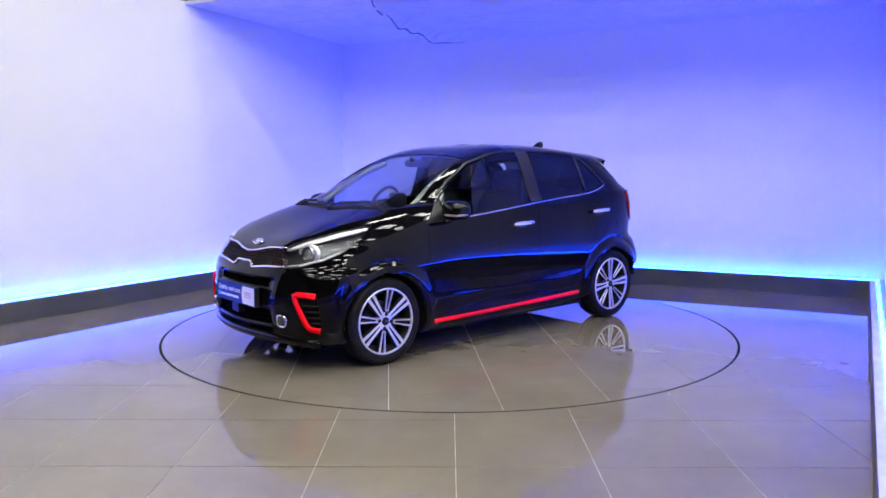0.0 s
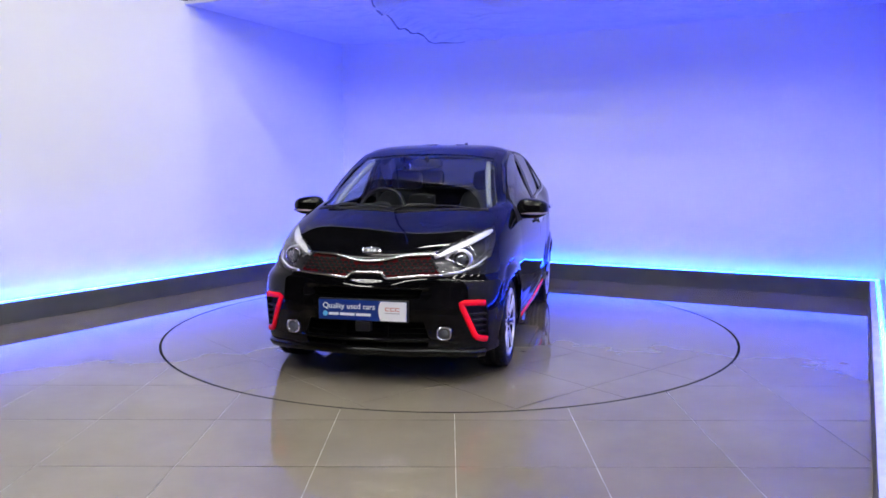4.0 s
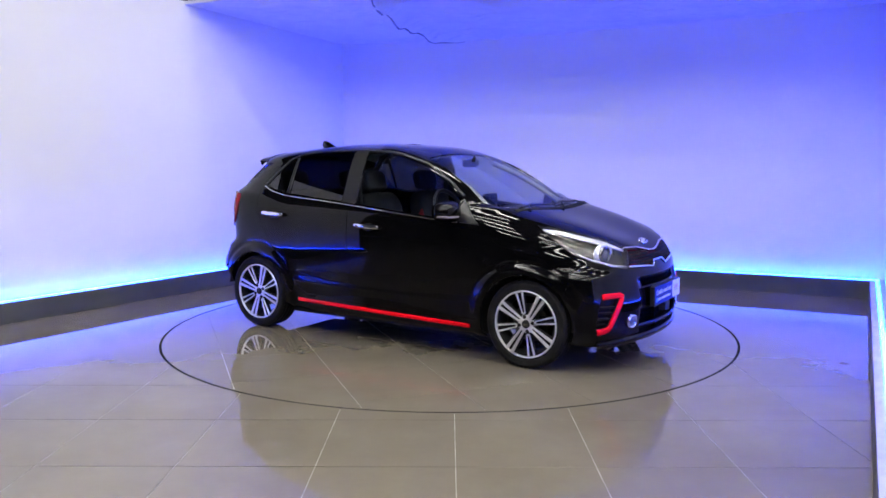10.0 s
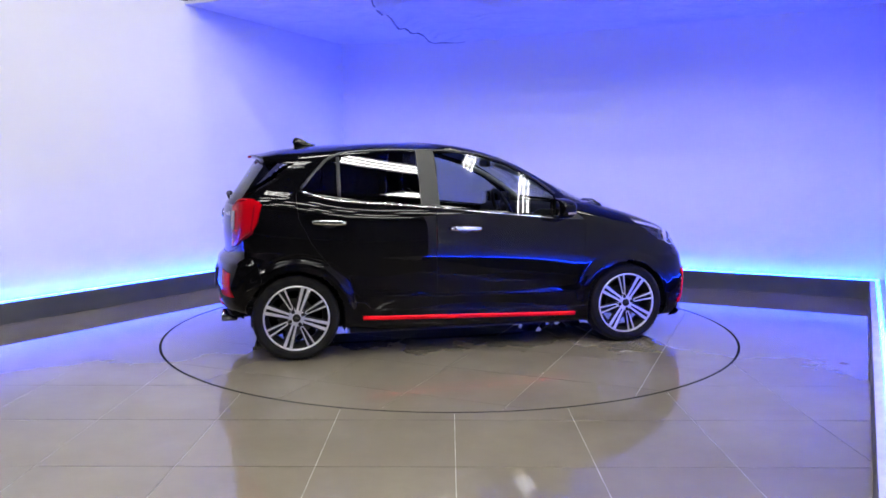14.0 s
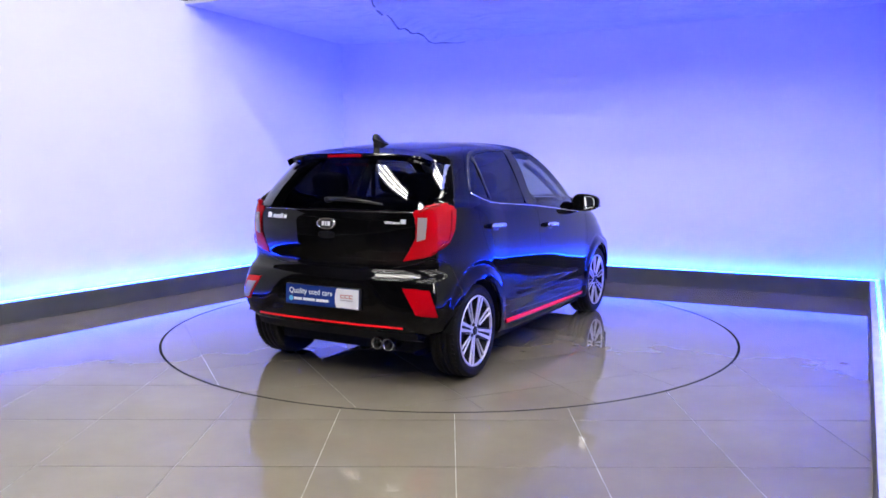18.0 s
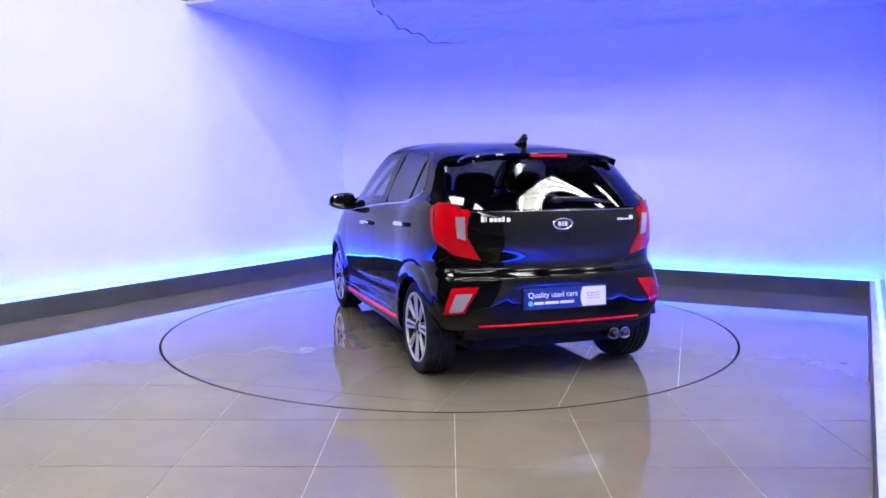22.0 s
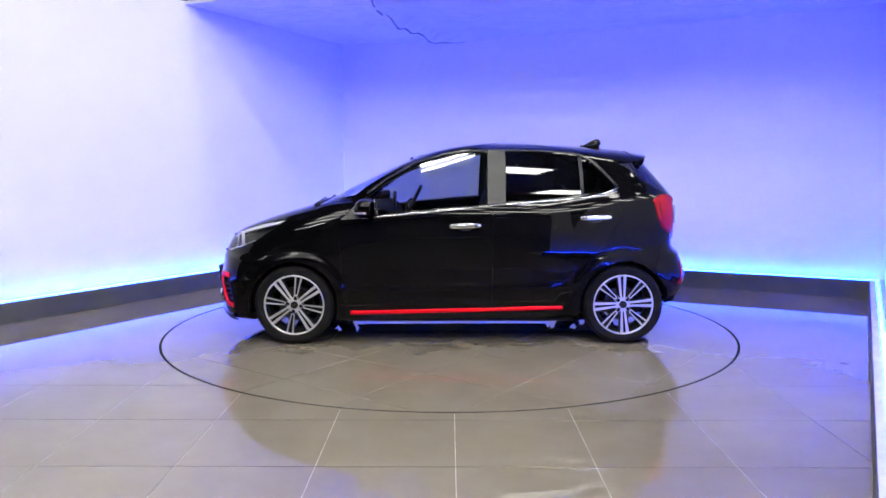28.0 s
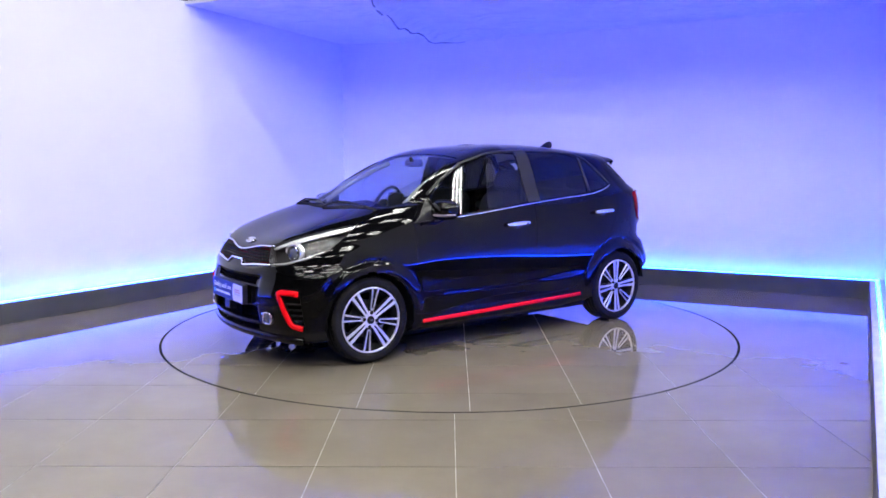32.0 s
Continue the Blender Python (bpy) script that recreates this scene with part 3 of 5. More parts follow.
def disc(bm, m, rx, rz, depth, n=32, power=1.0):
    """A plate of oval outline in the local x-z plane, its face towards -y."""
    def pw(x):
        return math.copysign(abs(x) ** power, x)
    pts = [(rx * pw(math.cos(2 * math.pi * k / n)), rz * pw(math.sin(2 * math.pi * k / n))) for k in range(n)]
    a = [bm.verts.new(m @ Vector((x, 0, z))) for x, z in pts]
    b = [bm.verts.new(m @ Vector((x * 0.96, -depth, z * 0.96))) for x, z in pts]
    for k in range(n):
        bm.faces.new((a[k], a[(k + 1) % n], b[(k + 1) % n], b[k]))
    bm.faces.new(b)
    bm.faces.new(a[::-1])
    bmesh.ops.recalc_face_normals(bm, faces=bm.faces)
    return bm


def ring_of(bm, m, rx, rz, width, depth, n=36, power=1.0):
    def pw(x):
        return math.copysign(abs(x) ** power, x)
    rows = []
    for k in range(n):
        c, s = pw(math.cos(2 * math.pi * k / n)), pw(math.sin(2 * math.pi * k / n))
        rows.append([bm.verts.new(m @ Vector(((rx + o) * c, y, (rz + o) * s))) for o, y in ((0, 0.002), (-0.15 * width, -depth), (-0.85 * width, -depth), (-width, 0.002))])
    for k in range(n):
        p, q = rows[k], rows[(k + 1) % n]
        for i in range(3):
            bm.faces.new((p[i], p[i + 1], q[i + 1], q[i]))
    bmesh.ops.recalc_face_normals(bm, faces=bm.faces)
    return bm


def facing(place, normal, roll=0):
    """A pose at place whose -y looks along normal and whose z stays up."""
    y = -Vector(normal).normalized()
    x = y.cross(Vector((0, 0, 1))).normalized()
    z = x.cross(y)
    return Matrix.Translation(place) @ Matrix((x, y, z)).transposed().to_4x4() @ pose(0, 0, 0, 0, roll, 0)


def words(text, height, m, mat, parent, name="lettering"):
    curve = bpy.data.curves.new(name, "FONT")
    curve.body, curve.size, curve.align_x, curve.align_y, curve.extrude = text, height, "LEFT", "CENTER", 0.0006
    curve.offset = 0.0003
    ob = bpy.data.objects.new(name, curve)
    scene.collection.objects.link(ob)
    bpy.context.view_layer.update()
    me = bpy.data.meshes.new_from_object(ob.evaluated_get(bpy.context.evaluated_depsgraph_get()))
    bpy.data.objects.remove(ob)
    me.materials.append(mat)
    made = new(name, me)
    made.matrix_basis = m @ pose(0, 0, 0, 90, 0, 0)
    made.parent = parent
    return made


car = tagged(new("car"), "glossy black five-door hatchback with red trim parked on the turntable", "car")
shell = body_shell()
shell.normal_update()
from mathutils.bvhtree import BVHTree
SKIN = BVHTree.FromBMesh(shell)

# wheel arches
for hx in HUBS:
    ring = [(hx + 0.322 * math.cos(2 * math.pi * k / 40), HUB_Z + 0.322 * math.sin(2 * math.pi * k / 40)) for k in range(40)]
    for sign in (1, -1):
        bmesh.ops.delete(shell, geom=cut_out(shell, ring, "side", sign), context="FACES")

# glass
FRONT_GLASS = [(-0.212, 1.390), (-0.060, 1.393), (0.096, 1.372), (0.313, 1.306), (0.530, 1.184), (0.655, 1.088), (0.672, 0.943), (0.440, 0.966), (0.196, 0.990), (-0.208, 1.030)]
REAR_GLASS = [(-0.350, 1.402), (-0.612, 1.397), (-0.802, 1.380), (-0.868, 1.358), (-0.884, 1.297), (-0.890, 1.090), (-0.607, 1.060), (-0.345, 1.040)]
QUARTER_GLASS = [(-0.912, 1.330), (-0.906, 1.093), (-1.032, 1.112), (-1.128, 1.147), (-1.039, 1.257), (-0.960, 1.330)]
PILLAR = [(-0.346, 1.418), (-0.217, 1.410), (-0.204, 1.022), (-0.340, 1.032)]
SAIL = [(0.672, 1.082), (0.760, 1.005), (0.856, 0.912), (0.760, 0.918), (0.686, 0.934)]
SCREEN = [(-0.612, 1.020), (-0.622, 1.050), (-0.548, 1.262), (-0.500, 1.358), (-0.300, 1.380), (0, 1.390), (0.300, 1.380), (0.500, 1.358), (0.548, 1.262), (0.622, 1.050), (0.612, 1.020), (0.300, 1.006), (0, 1.000), (-0.300, 1.006)]
HATCH_GLASS = [(-0.622, 1.052), (-0.652, 1.085), (-0.640, 1.180), (-0.588, 1.318), (-0.420, 1.342), (0, 1.350), (0.420, 1.342), (0.588, 1.318), (0.640, 1.180), (0.652, 1.085), (0.622, 1.052), (0, 1.050)]
for sign in (1, -1):
    true_surface(panel("front_door_glass", cut_out(shell, FRONT_GLASS, "side", sign), CLEAR_SIDE, car, shift=-0.004, skirt=0, shrink=0), "side", sign)
    true_surface(panel("rear_door_glass", cut_out(shell, REAR_GLASS, "side", sign), PRIVACY, car, "dark tinted glass", shift=-0.004, skirt=0, shrink=0), "side", sign)
    true_surface(panel("quarter_glass", cut_out(shell, QUARTER_GLASS, "side", sign), PRIVACY, car, "dark tinted glass", shift=-0.004, skirt=0, shrink=0), "side", sign)
    panel("door_pillar_trim", cut_out(shell, PILLAR, "side", sign), SATIN, car, "satin black pillar trim")
    panel("mirror_sail", cut_out(shell, SAIL, "side", sign), SATIN, car, "satin black corner trim")
true_surface(panel("windscreen", cut_out(shell, SCREEN, "front", 1, 0.05, lambda c: 0.0 < c.x < 1.25 and c.z > 0.96), CLEAR, car, shift=-0.003, skirt=0, shrink=0), "front", 1, 4)
true_surface(panel("tailgate_glass", cut_out(shell, HATCH_GLASS, "rear", 1, 0.1, lambda c: c.x < -1.0), PRIVACY_REAR, car, "dark tinted glass", shift=-0.003, skirt=0, shrink=0), "rear", 1, 4)

# lamps
HEADLAMP = [(1.232, 0.672, 0.922), (1.340, 0.645, 0.905), (1.450, 0.612, 0.888), (1.580, 0.570, 0.858), (1.680, 0.500, 0.828), (1.765, 0.405, 0.780), (1.787, 0.445, 0.700), (1.786, 0.472, 0.660), (1.715, 0.565, 0.672), (1.588, 0.654, 0.711), (1.476, 0.695, 0.757), (1.336, 0.698, 0.848)]
TAIL = [(-1.395, 0.735, 1.050), (-1.420, 0.715, 1.076), (-1.455, 0.690, 1.092), (-1.549, 0.625, 1.092), (-1.595, 0.585, 1.070), (-1.617, 0.572, 1.030), (-1.628, 0.600, 0.960), (-1.636, 0.598, 0.885), (-1.664, 0.535, 0.752), (-1.606, 0.685, 0.784), (-1.501, 0.749, 0.852), (-1.443, 0.758, 0.942)]
REAR_FOG = [(-1.641, 0.693, 0.597), (-1.703, 0.540, 0.608), (-1.680, 0.625, 0.452), (-1.590, 0.722, 0.440)]
for sign in (1, -1):
    faces = cut_out(shell, HEADLAMP, 35, sign)
    back = part("headlamp", lift(shell, faces, 0.0, -0.050, 0.0, take=False), LAMP_DARK, car, "dark headlamp housing behind a clear lens", smooth=True)
    part("rim", lift(shell, faces, 0.001, -0.001, 0.050, take=False, edge_only=True), LAMP_DARK, back)
    true_surface(panel("lens", faces, LENS, back, skirt=0), 35, sign, 3)
    # the bright strip along the upper edge and the lower edge
    for pts, w in (([(1.262, 0.668, 0.908), (1.36, 0.642, 0.890), (1.46, 0.612, 0.872), (1.585, 0.565, 0.843), (1.68, 0.503, 0.813), (1.752, 0.425, 0.773)], 0.052), ([(1.783, 0.474, 0.676), (1.720, 0.560, 0.686), (1.600, 0.645, 0.722), (1.500, 0.687, 0.762)], 0.014)):
        b2 = ribbon(pts, 35, w, 0.006, sign, 0.004, taper=0.6)
        for v in b2.verts:
            v.co -= on_skin(tuple(v.co[:1]) + (abs(v.co.y), v.co.z), 35, sign)[1] * 0.018
        part("light_strip", b2, LAMP_WHITE, back, "white light guide", smooth=True)
    place, normal = on_skin((1.668, 0.573, 0.768), 35, sign, -0.042)
    ahead = Vector((0.95, 0.25 * sign, 0.05)).normalized()
    m = facing(place, ahead)
    b2 = bmesh.new()
    ring_of(b2, m, 0.052, 0.052, 0.012, 0.030)
    part("lamp_ring", b2, CHROME_DARK, back, smooth=True)
    b2 = bmesh.new()
    ring_of(b2, m @ pose(-0.012 * sign, 0.010, 0.004), 0.086, 0.064, 0.026, 0.020)
    part("reflector_bowl", b2, SILVER, back, "bright reflector round the projector", smooth=True)
    b2 = bmesh.new()
    pillow(b2, (0, 0, 0), (0.036, 0.024, 0.036), 1.0)
    part("projector", b2, PROJECTOR, back, "glass projector lens", smooth=True, at=m @ pose(0, -0.018, 0))
    b2 = bmesh.new()
    for k in range(7):
        a = radians(120 + 20 * k)
        box(b2, (-0.006, -0.012, -0.004), (0.006, 0.0, 0.004), m @ pose(0.074 * math.cos(a) * sign, -0.004, 0.066 * math.sin(a), 0, math.degrees(-a), 0))
    part("light_guide", b2, LAMP_WHITE, back)

    faces = cut_out(shell, TAIL, 145, sign, -0.2)
    lamp = part("tail_lamp", lift(shell, faces, 0.002, -0.006, 0.03, take=False), RED_DEEP, car, "glossy red tail lamp", smooth=True)
    true_surface(panel("lamp_lens", faces, RED_LENS, lamp, skirt=0, shrink=0.001), 145, sign, 3, -0.007)
    lamp_white = [(-1.592, 0.654, 1.005), (-1.617, 0.610, 1.005), (-1.632, 0.612, 0.872), (-1.612, 0.655, 0.886)]
    b2 = skin_patch(lamp_white, 145, sign, 0.017)
    part("reverse_lens", b2, WHITE_LENS, lamp, "pale clear lens in the lamp")
    for pts in ([(-1.440, 0.722, 1.045), (-1.475, 0.742, 0.95), (-1.51, 0.752, 0.87), (-1.60, 0.690, 0.800)], [(-1.49, 0.680, 1.078), (-1.560, 0.630, 1.070), (-1.596, 0.605, 1.035)]):
        b2 = ribbon(pts, 145, 0.016, 0.012, sign, -0.006, 0.02, 0.5)
        part("lamp_rib", b2, RED_DEEP, lamp, smooth=True)

    fog = panel("rear_reflector", cut_out(shell, REAR_FOG, 150, sign), RED_LENS, car, "red bumper lamp", shift=0.004, skirt=0.02)
    if sign > 0:
        b2 = skin_patch([(-1.655, 0.668, 0.562), (-1.697, 0.585, 0.566), (-1.680, 0.635, 0.466), (-1.625, 0.695, 0.458)], 150, 1, 0.0085)
        part("reverse_lens", b2, WHITE_LENS, fog, "pale clear reversing lens")
    else:
        m = facing(*on_skin((-1.665, 0.640, 0.530), 150, -1, 0.004))
        part("fog_bulb_cup", disc(bmesh.new(), m, 0.02, 0.02, 0.002), RED_LENS, fog)

# grille and intakes
GRILLE = [(0, 0.733), (0.09, 0.740), (0.24, 0.768), (0.405, 0.778), (0.437, 0.715), (0.448, 0.672), (0.285, 0.662), (0.126, 0.646), (0.084, 0.679), (0, 0.680)]
GRILLE += [(-y, z) for y, z in GRILLE[-2:0:-1]]
grille = panel("grille", cut_out(shell, GRILLE, "front"), GRILLE_RED, car, "black honeycomb grille over a dark red mesh", shift=-0.016, skirt=0, shrink=0)
bm = bmesh.new()
for j in range(7):
    for i in range(-12, 13):
        y, z = (i + 0.5 * (j % 2)) * 0.036, 0.655 + j * 0.019
        cell = [(y - 0.0172, z), (y - 0.0088, z - 0.0082), (y + 0.0088, z - 0.0082), (y + 0.0172, z), (y + 0.0088, z + 0.0082), (y - 0.0088, z + 0.0082)]
        if all(inside(q, GRILLE) for q in cell):
            top = [bm.verts.new(on_skin((0, *q), "front", 1, -0.006)[0]) for q in cell]
            bot = [bm.verts.new(on_skin((0, *q), "front", 1, -0.014)[0]) for q in cell]
            bm.faces.new(top)
            for k in range(6):
                bm.faces.new((top[k], top[(k + 1) % 6], bot[(k + 1) % 6], bot[k]))
bmesh.ops.recalc_face_normals(bm, faces=bm.faces)
part("grille_mesh", bm, PLASTIC, grille)
upper = [(1.765, y, z) for y, z in [(-0.410, 0.780), (-0.240, 0.772), (-0.09, 0.744), (0, 0.736), (0.09, 0.744), (0.240, 0.772), (0.410, 0.780)]]
lower = [(1.8, y, z) for y, z in [(-0.455, 0.668), (-0.285, 0.658), (-0.138, 0.642), (-0.124, 0.644), (-0.088, 0.675), (0.088, 0.675), (0.124, 0.644), (0.138, 0.642), (0.285, 0.658), (0.455, 0.668)]]
part("chrome_strip", ribbon(upper, "front", 0.013, 0.008), CHROME, grille, "chrome strip", smooth=True)
part("chrome_strip", ribbon(lower, "front", 0.015, 0.009, step=0.02), CHROME, grille, "chrome strip", smooth=True)
INTAKES = {"upper_intake": [(-0.345, 0.578), (-0.325, 0.532), (0.325, 0.532), (0.345, 0.578)], "middle_intake": [(-0.350, 0.392), (-0.385, 0.298), (0.385, 0.298), (0.350, 0.392)], "lower_intake": [(-0.385, 0.272), (-0.372, 0.236), (0.372, 0.236), (0.385, 0.272)]}
for name, ring in INTAKES.items():
    faces = cut_out(shell, ring, "front", 1, 0.05, lambda c: c.x > 1.5)
    slot = part(name, lift(shell, faces, 0.0, -0.045, 0.0, take=False), MESH_BLACK, car, "dark bumper intake", smooth=True)
    part("slot_edge", lift(shell, faces, 0.0, 0.0, 0.046, take=False, edge_only=True), MESH_BLACK, slot)
    bmesh.ops.delete(shell, geom=faces, context="FACES")
    y0, z0, z1 = ring[1][0], ring[1][1], ring[0][1]
    if name != "upper_intake":
        rows = 3 if name == "middle_intake" else 2
        for k in range(rows):
            z = z0 + (z1 - z0) * (k + 0.5) / rows
            b2 = ribbon([(1.8, y, z) for y in (-0.36, 0.36)], "front", 0.007, 0.006, 1, 0.006, 0.06)
            for v in b2.verts:
                v.co.x -= 0.034
            part("slat", b2, MESH_BLACK, slot)
        for y in (-0.13, 0.13):
            b2 = bmesh.new()
            x = on_skin((1.8, y, (z0 + z1) / 2), "front")[0].x
            box(b2, (x - 0.035, y - 0.012, z0), (x - 0.012, y + 0.012, z1))
            part("divider", b2, MESH_BLACK, slot)
    else:
        for k in range(2):
            b2 = ribbon([(1.8, y, 0.545 + 0.018 * k) for y in (-0.32, 0.32)], "front", 0.006, 0.006, 1, 0.006, 0.06)
            for v in b2.verts:
                v.co.x -= 0.018
            part("slat", b2, MESH_BLACK, slot)
bm = bmesh.new()
box(bm, (1.835, -0.045, 0.335), (1.882, 0.045, 0.392))
bmesh.ops.bevel(bm, geom=list(bm.edges), offset=0.004, segments=2)
part("radar_cover", bm, SATIN, car)
part("lip_line", ribbon([(1.8, y, 0.286) for y in (-0.42, 0.42)], "front", 0.008, 0.004), PAINT, car, smooth=True)
# the chin: a shelf that runs round the foot of the bumper
b2 = bmesh.new()
rows = []
for k in range(61):
    a = radians(-60 + 120 * k / 60)
    edge, _ = on_skin((1.25 + 0.5 * math.cos(a), 0.69 * math.sin(a) / math.sin(radians(60)), 0.215), "front", 1)
    way = Vector((math.cos(0.75 * a), math.sin(0.75 * a), 0))
    drop = 0.020 * (a / radians(66)) ** 2
    rows.append([b2.verts.new(edge + way * o + Vector((0, 0, h - drop))) for o, h in ((-0.05, 0.030), (-0.002, 0.024), (0.014, 0.014), (0.020, 0.004), (0.018, -0.006), (0.000, -0.030), (-0.06, -0.045))])
for p, q in zip(rows, rows[1:]):
    for k in range(6):
        b2.faces.new((p[k], p[k + 1], q[k + 1], q[k]))
bmesh.ops.recalc_face_normals(b2, faces=b2.faces)
part("front_lip", b2, PAINT, car, "glossy black lip under the bumper", smooth=True)

# fog lamps, side vents with red brackets
for sign in (1, -1):
    vent = [(1.662, 0.690, 0.490), (1.765, 0.600, 0.490), (1.708, 0.653, 0.300), (1.640, 0.700, 0.290)]
    faces = cut_out(shell, vent, 38, sign)
    cup = part("side_vent", lift(shell, faces, 0.0, -0.03, 0.0, take=False), PLASTIC, car, "dark slatted side vent")
    part("slot_edge", lift(shell, faces, 0.0, 0.0, 0.031, edge_only=True), PLASTIC, cup)
    for k in range(4):
        z = 0.325 + 0.036 * k
        b2 = ribbon([(1.655, 0.695, z), (1.700 + 0.014 * k, 0.660 - 0.013 * k, z)], 38, 0.010, 0.012, sign, 0.02)
        for v in b2.verts:
            v.co -= Vector((0.62, 0.78 * sign, 0)) * 0.014
        part("slat", b2, PLASTIC, cup)
    part("red_bracket", ribbon([(1.672, 0.684, 0.500), (1.710, 0.657, 0.505), (1.765, 0.598, 0.506), (1.780, 0.582, 0.498), (1.777, 0.588, 0.475), (1.750, 0.617, 0.390), (1.722, 0.642, 0.315), (1.708, 0.655, 0.294), (1.685, 0.672, 0.286), (1.648, 0.694, 0.279)], 38, 0.035, 0.012, sign, 0.004, 0.02), RED, car, "glossy red bracket round the side vent", smooth=True)
    place, normal = on_skin((1.822, 0.483, 0.328), 20, sign, 0.0)
    m = facing(place, (normal + Vector((0.6, 0, 0))).normalized())
    fog = part("fog_lamp", disc(bmesh.new(), m, 0.036, 0.034, 0.004, 32, 0.7), LAMP_DARK, car, "small fog lamp in a chrome ring")
    part("ring", ring_of(bmesh.new(), m @ pose(0, -0.002, 0), 0.045, 0.042, 0.010, 0.012, 36, 0.75), CHROME, fog, smooth=True)
    b2 = bmesh.new()
    pillow(b2, (0, 0, 0), (0.024, 0.010, 0.024), 1.0)
    part("bulb_lens", b2, PROJECTOR, fog, smooth=True, at=m @ pose(0, -0.005, 0))

# opening panels
FRONT_DOOR = [(-0.246, 1.432), (0.100, 1.415), (0.320, 1.345), (0.550, 1.222), (0.700, 1.112), (0.860, 0.935), (0.856, 0.870), (0.848, 0.450), (0.850, 0.345), (0.800, 0.296), (-0.242, 0.304)]
REAR_DOOR = [(-0.246, 1.432), (-0.242, 0.304), (-0.680, 0.318), (-0.740, 0.386), (-0.888, 0.523), (-1.092, 0.787), (-1.176, 0.951), (-1.186, 1.110), (-1.100, 1.265), (-0.960, 1.395), (-0.800, 1.428)]
BONNET = [(1.775, 0), (1.770, 0.2), (1.735, 0.410), (1.600, 0.540), (1.430, 0.620), (1.240, 0.668), (1.090, 0.670), (1.045, 0.625), (1.095, 0.4), (1.125, 0), (1.095, -0.4), (1.045, -0.625), (1.090, -0.670), (1.240, -0.668), (1.430, -0.620), (1.600, -0.540), (1.735, -0.410), (1.770, -0.2)]
TAILGATE = [(0.655, 0.775), (0.560, 0.735), (0.400, 0.705), (0, 0.697), (-0.400, 0.705), (-0.560, 0.735), (-0.655, 0.775), (-0.672, 1.060), (-0.662, 1.150), (-0.610, 1.325), (-0.560, 1.362), (0, 1.376), (0.560, 1.362), (0.610, 1.325), (0.662, 1.150), (0.672, 1.060)]
FUEL = [(-1.287 + 0.082 * math.cos(k * math.pi / 12), 0.765 + 0.082 * math.sin(k * math.pi / 12)) for k in range(24)]
for sign in (1, -1):
    for name, ring, hx, hz in (("front_door", FRONT_DOOR, -0.045, 0.872), ("rear_door", REAR_DOOR, -0.978, 0.929)):
        door = panel(name, cut_out(shell, ring, "side", sign), PAINT, car)
        place, normal = on_skin((hx, 0.78, hz), "side", sign)
        b2 = bmesh.new()
        pillow(b2, (0, 0, 0), (0.112, 0.012, 0.017), 0.6, None, 24, 12)
        out = Vector((0, sign, 0))
        part("handle", b2, CHROME, door, "chrome door handle", smooth=True, at=Matrix.Translation(place + out * 0.026) @ pose(0, 0, 0, 0, 2.2, 0))
        b2 = bmesh.new()
        pillow(b2, (0, 0, 0), (0.050, 0.006, 0.030), 0.8)
        part("handle_cup", b2, SATIN, door, smooth=True, at=Matrix.Translation(place - Vector((0, 0, 0.012)) - out * 0.001))
        if name == "front_door":
            b2 = bmesh.new()
            pillow(b2, (0, 0, 0), (0.008, 0.004, 0.008), 1.0)
            part("key_cover", b2, SATIN, door, smooth=True, at=Matrix.Translation(place + out * 0.038 + Vector((-0.075, 0, 0.0))))
            for x in (-0.095, 0.095):
                b2 = bmesh.new()
                box(b2, (-0.012, -0.016, -0.010), (0.012, 0.016, 0.010))
                bmesh.ops.bevel(b2, geom=list(b2.edges), offset=0.004, segments=2)
                part("handle_post", b2, CHROME, door, at=Matrix.Translation(place + out * 0.012 + Vector((x, 0, -0.0015 * x / abs(x)))))
    if sign > 0:
        panel("fuel_flap", cut_out(shell, FUEL, "side", 1), PAINT, car)
    belt = [(-1.150, 0.69, 1.136), (-1.118, 0.69, 1.122), (-1.058, 0.70, 1.101), (-0.925, 0.71, 1.071), (-0.760, 0.71, 1.054), (-0.607, 0.71, 1.044), (-0.232, 0.72, 1.014), (0.195, 0.75, 0.972), (0.690, 0.755, 0.924)]
    part("belt_strip", ribbon(belt, "side", 0.010, 0.005, sign), CHROME, car, "chrome strip under the side windows", smooth=True)
    part("sill_strip", ribbon([(-0.755, 0.775, 0.272), (-0.3, 0.775, 0.262), (0.3, 0.775, 0.248), (0.790, 0.775, 0.236)], "side", 0.028, 0.008, sign, 0.004, 0.05), RED, car, "glossy red strip along the sill", smooth=True)
    part("sill_edge", ribbon([(-0.870, 0.78, 0.384), (-0.748, 0.78, 0.382), (-0.690, 0.78, 0.322), (0.0, 0.78, 0.300), (0.790, 0.78, 0.286), (0.850, 0.78, 0.298)], "side", 0.007, 0.003, sign, 0.003, 0.03), PAINT, car, smooth=True)
    # the frame round the side windows
    frame_line = [(-1.150, 0.69, 1.150), (-1.050, 0.64, 1.265), (-0.968, 0.60, 1.345), (-0.880, 0.59, 1.385), (-0.800, 0.58, 1.397), (-0.612, 0.575, 1.410), (-0.280, 0.57, 1.414), (-0.060, 0.575, 1.406), (0.100, 0.59, 1.386), (0.330, 0.61, 1.316), (0.540, 0.64, 1.196), (0.668, 0.66, 1.098)]
    part("window_frame", ribbon(frame_line, "side", 0.020, 0.003, sign, 0.003, 0.04), SATIN, car, "satin black window frame", smooth=True)
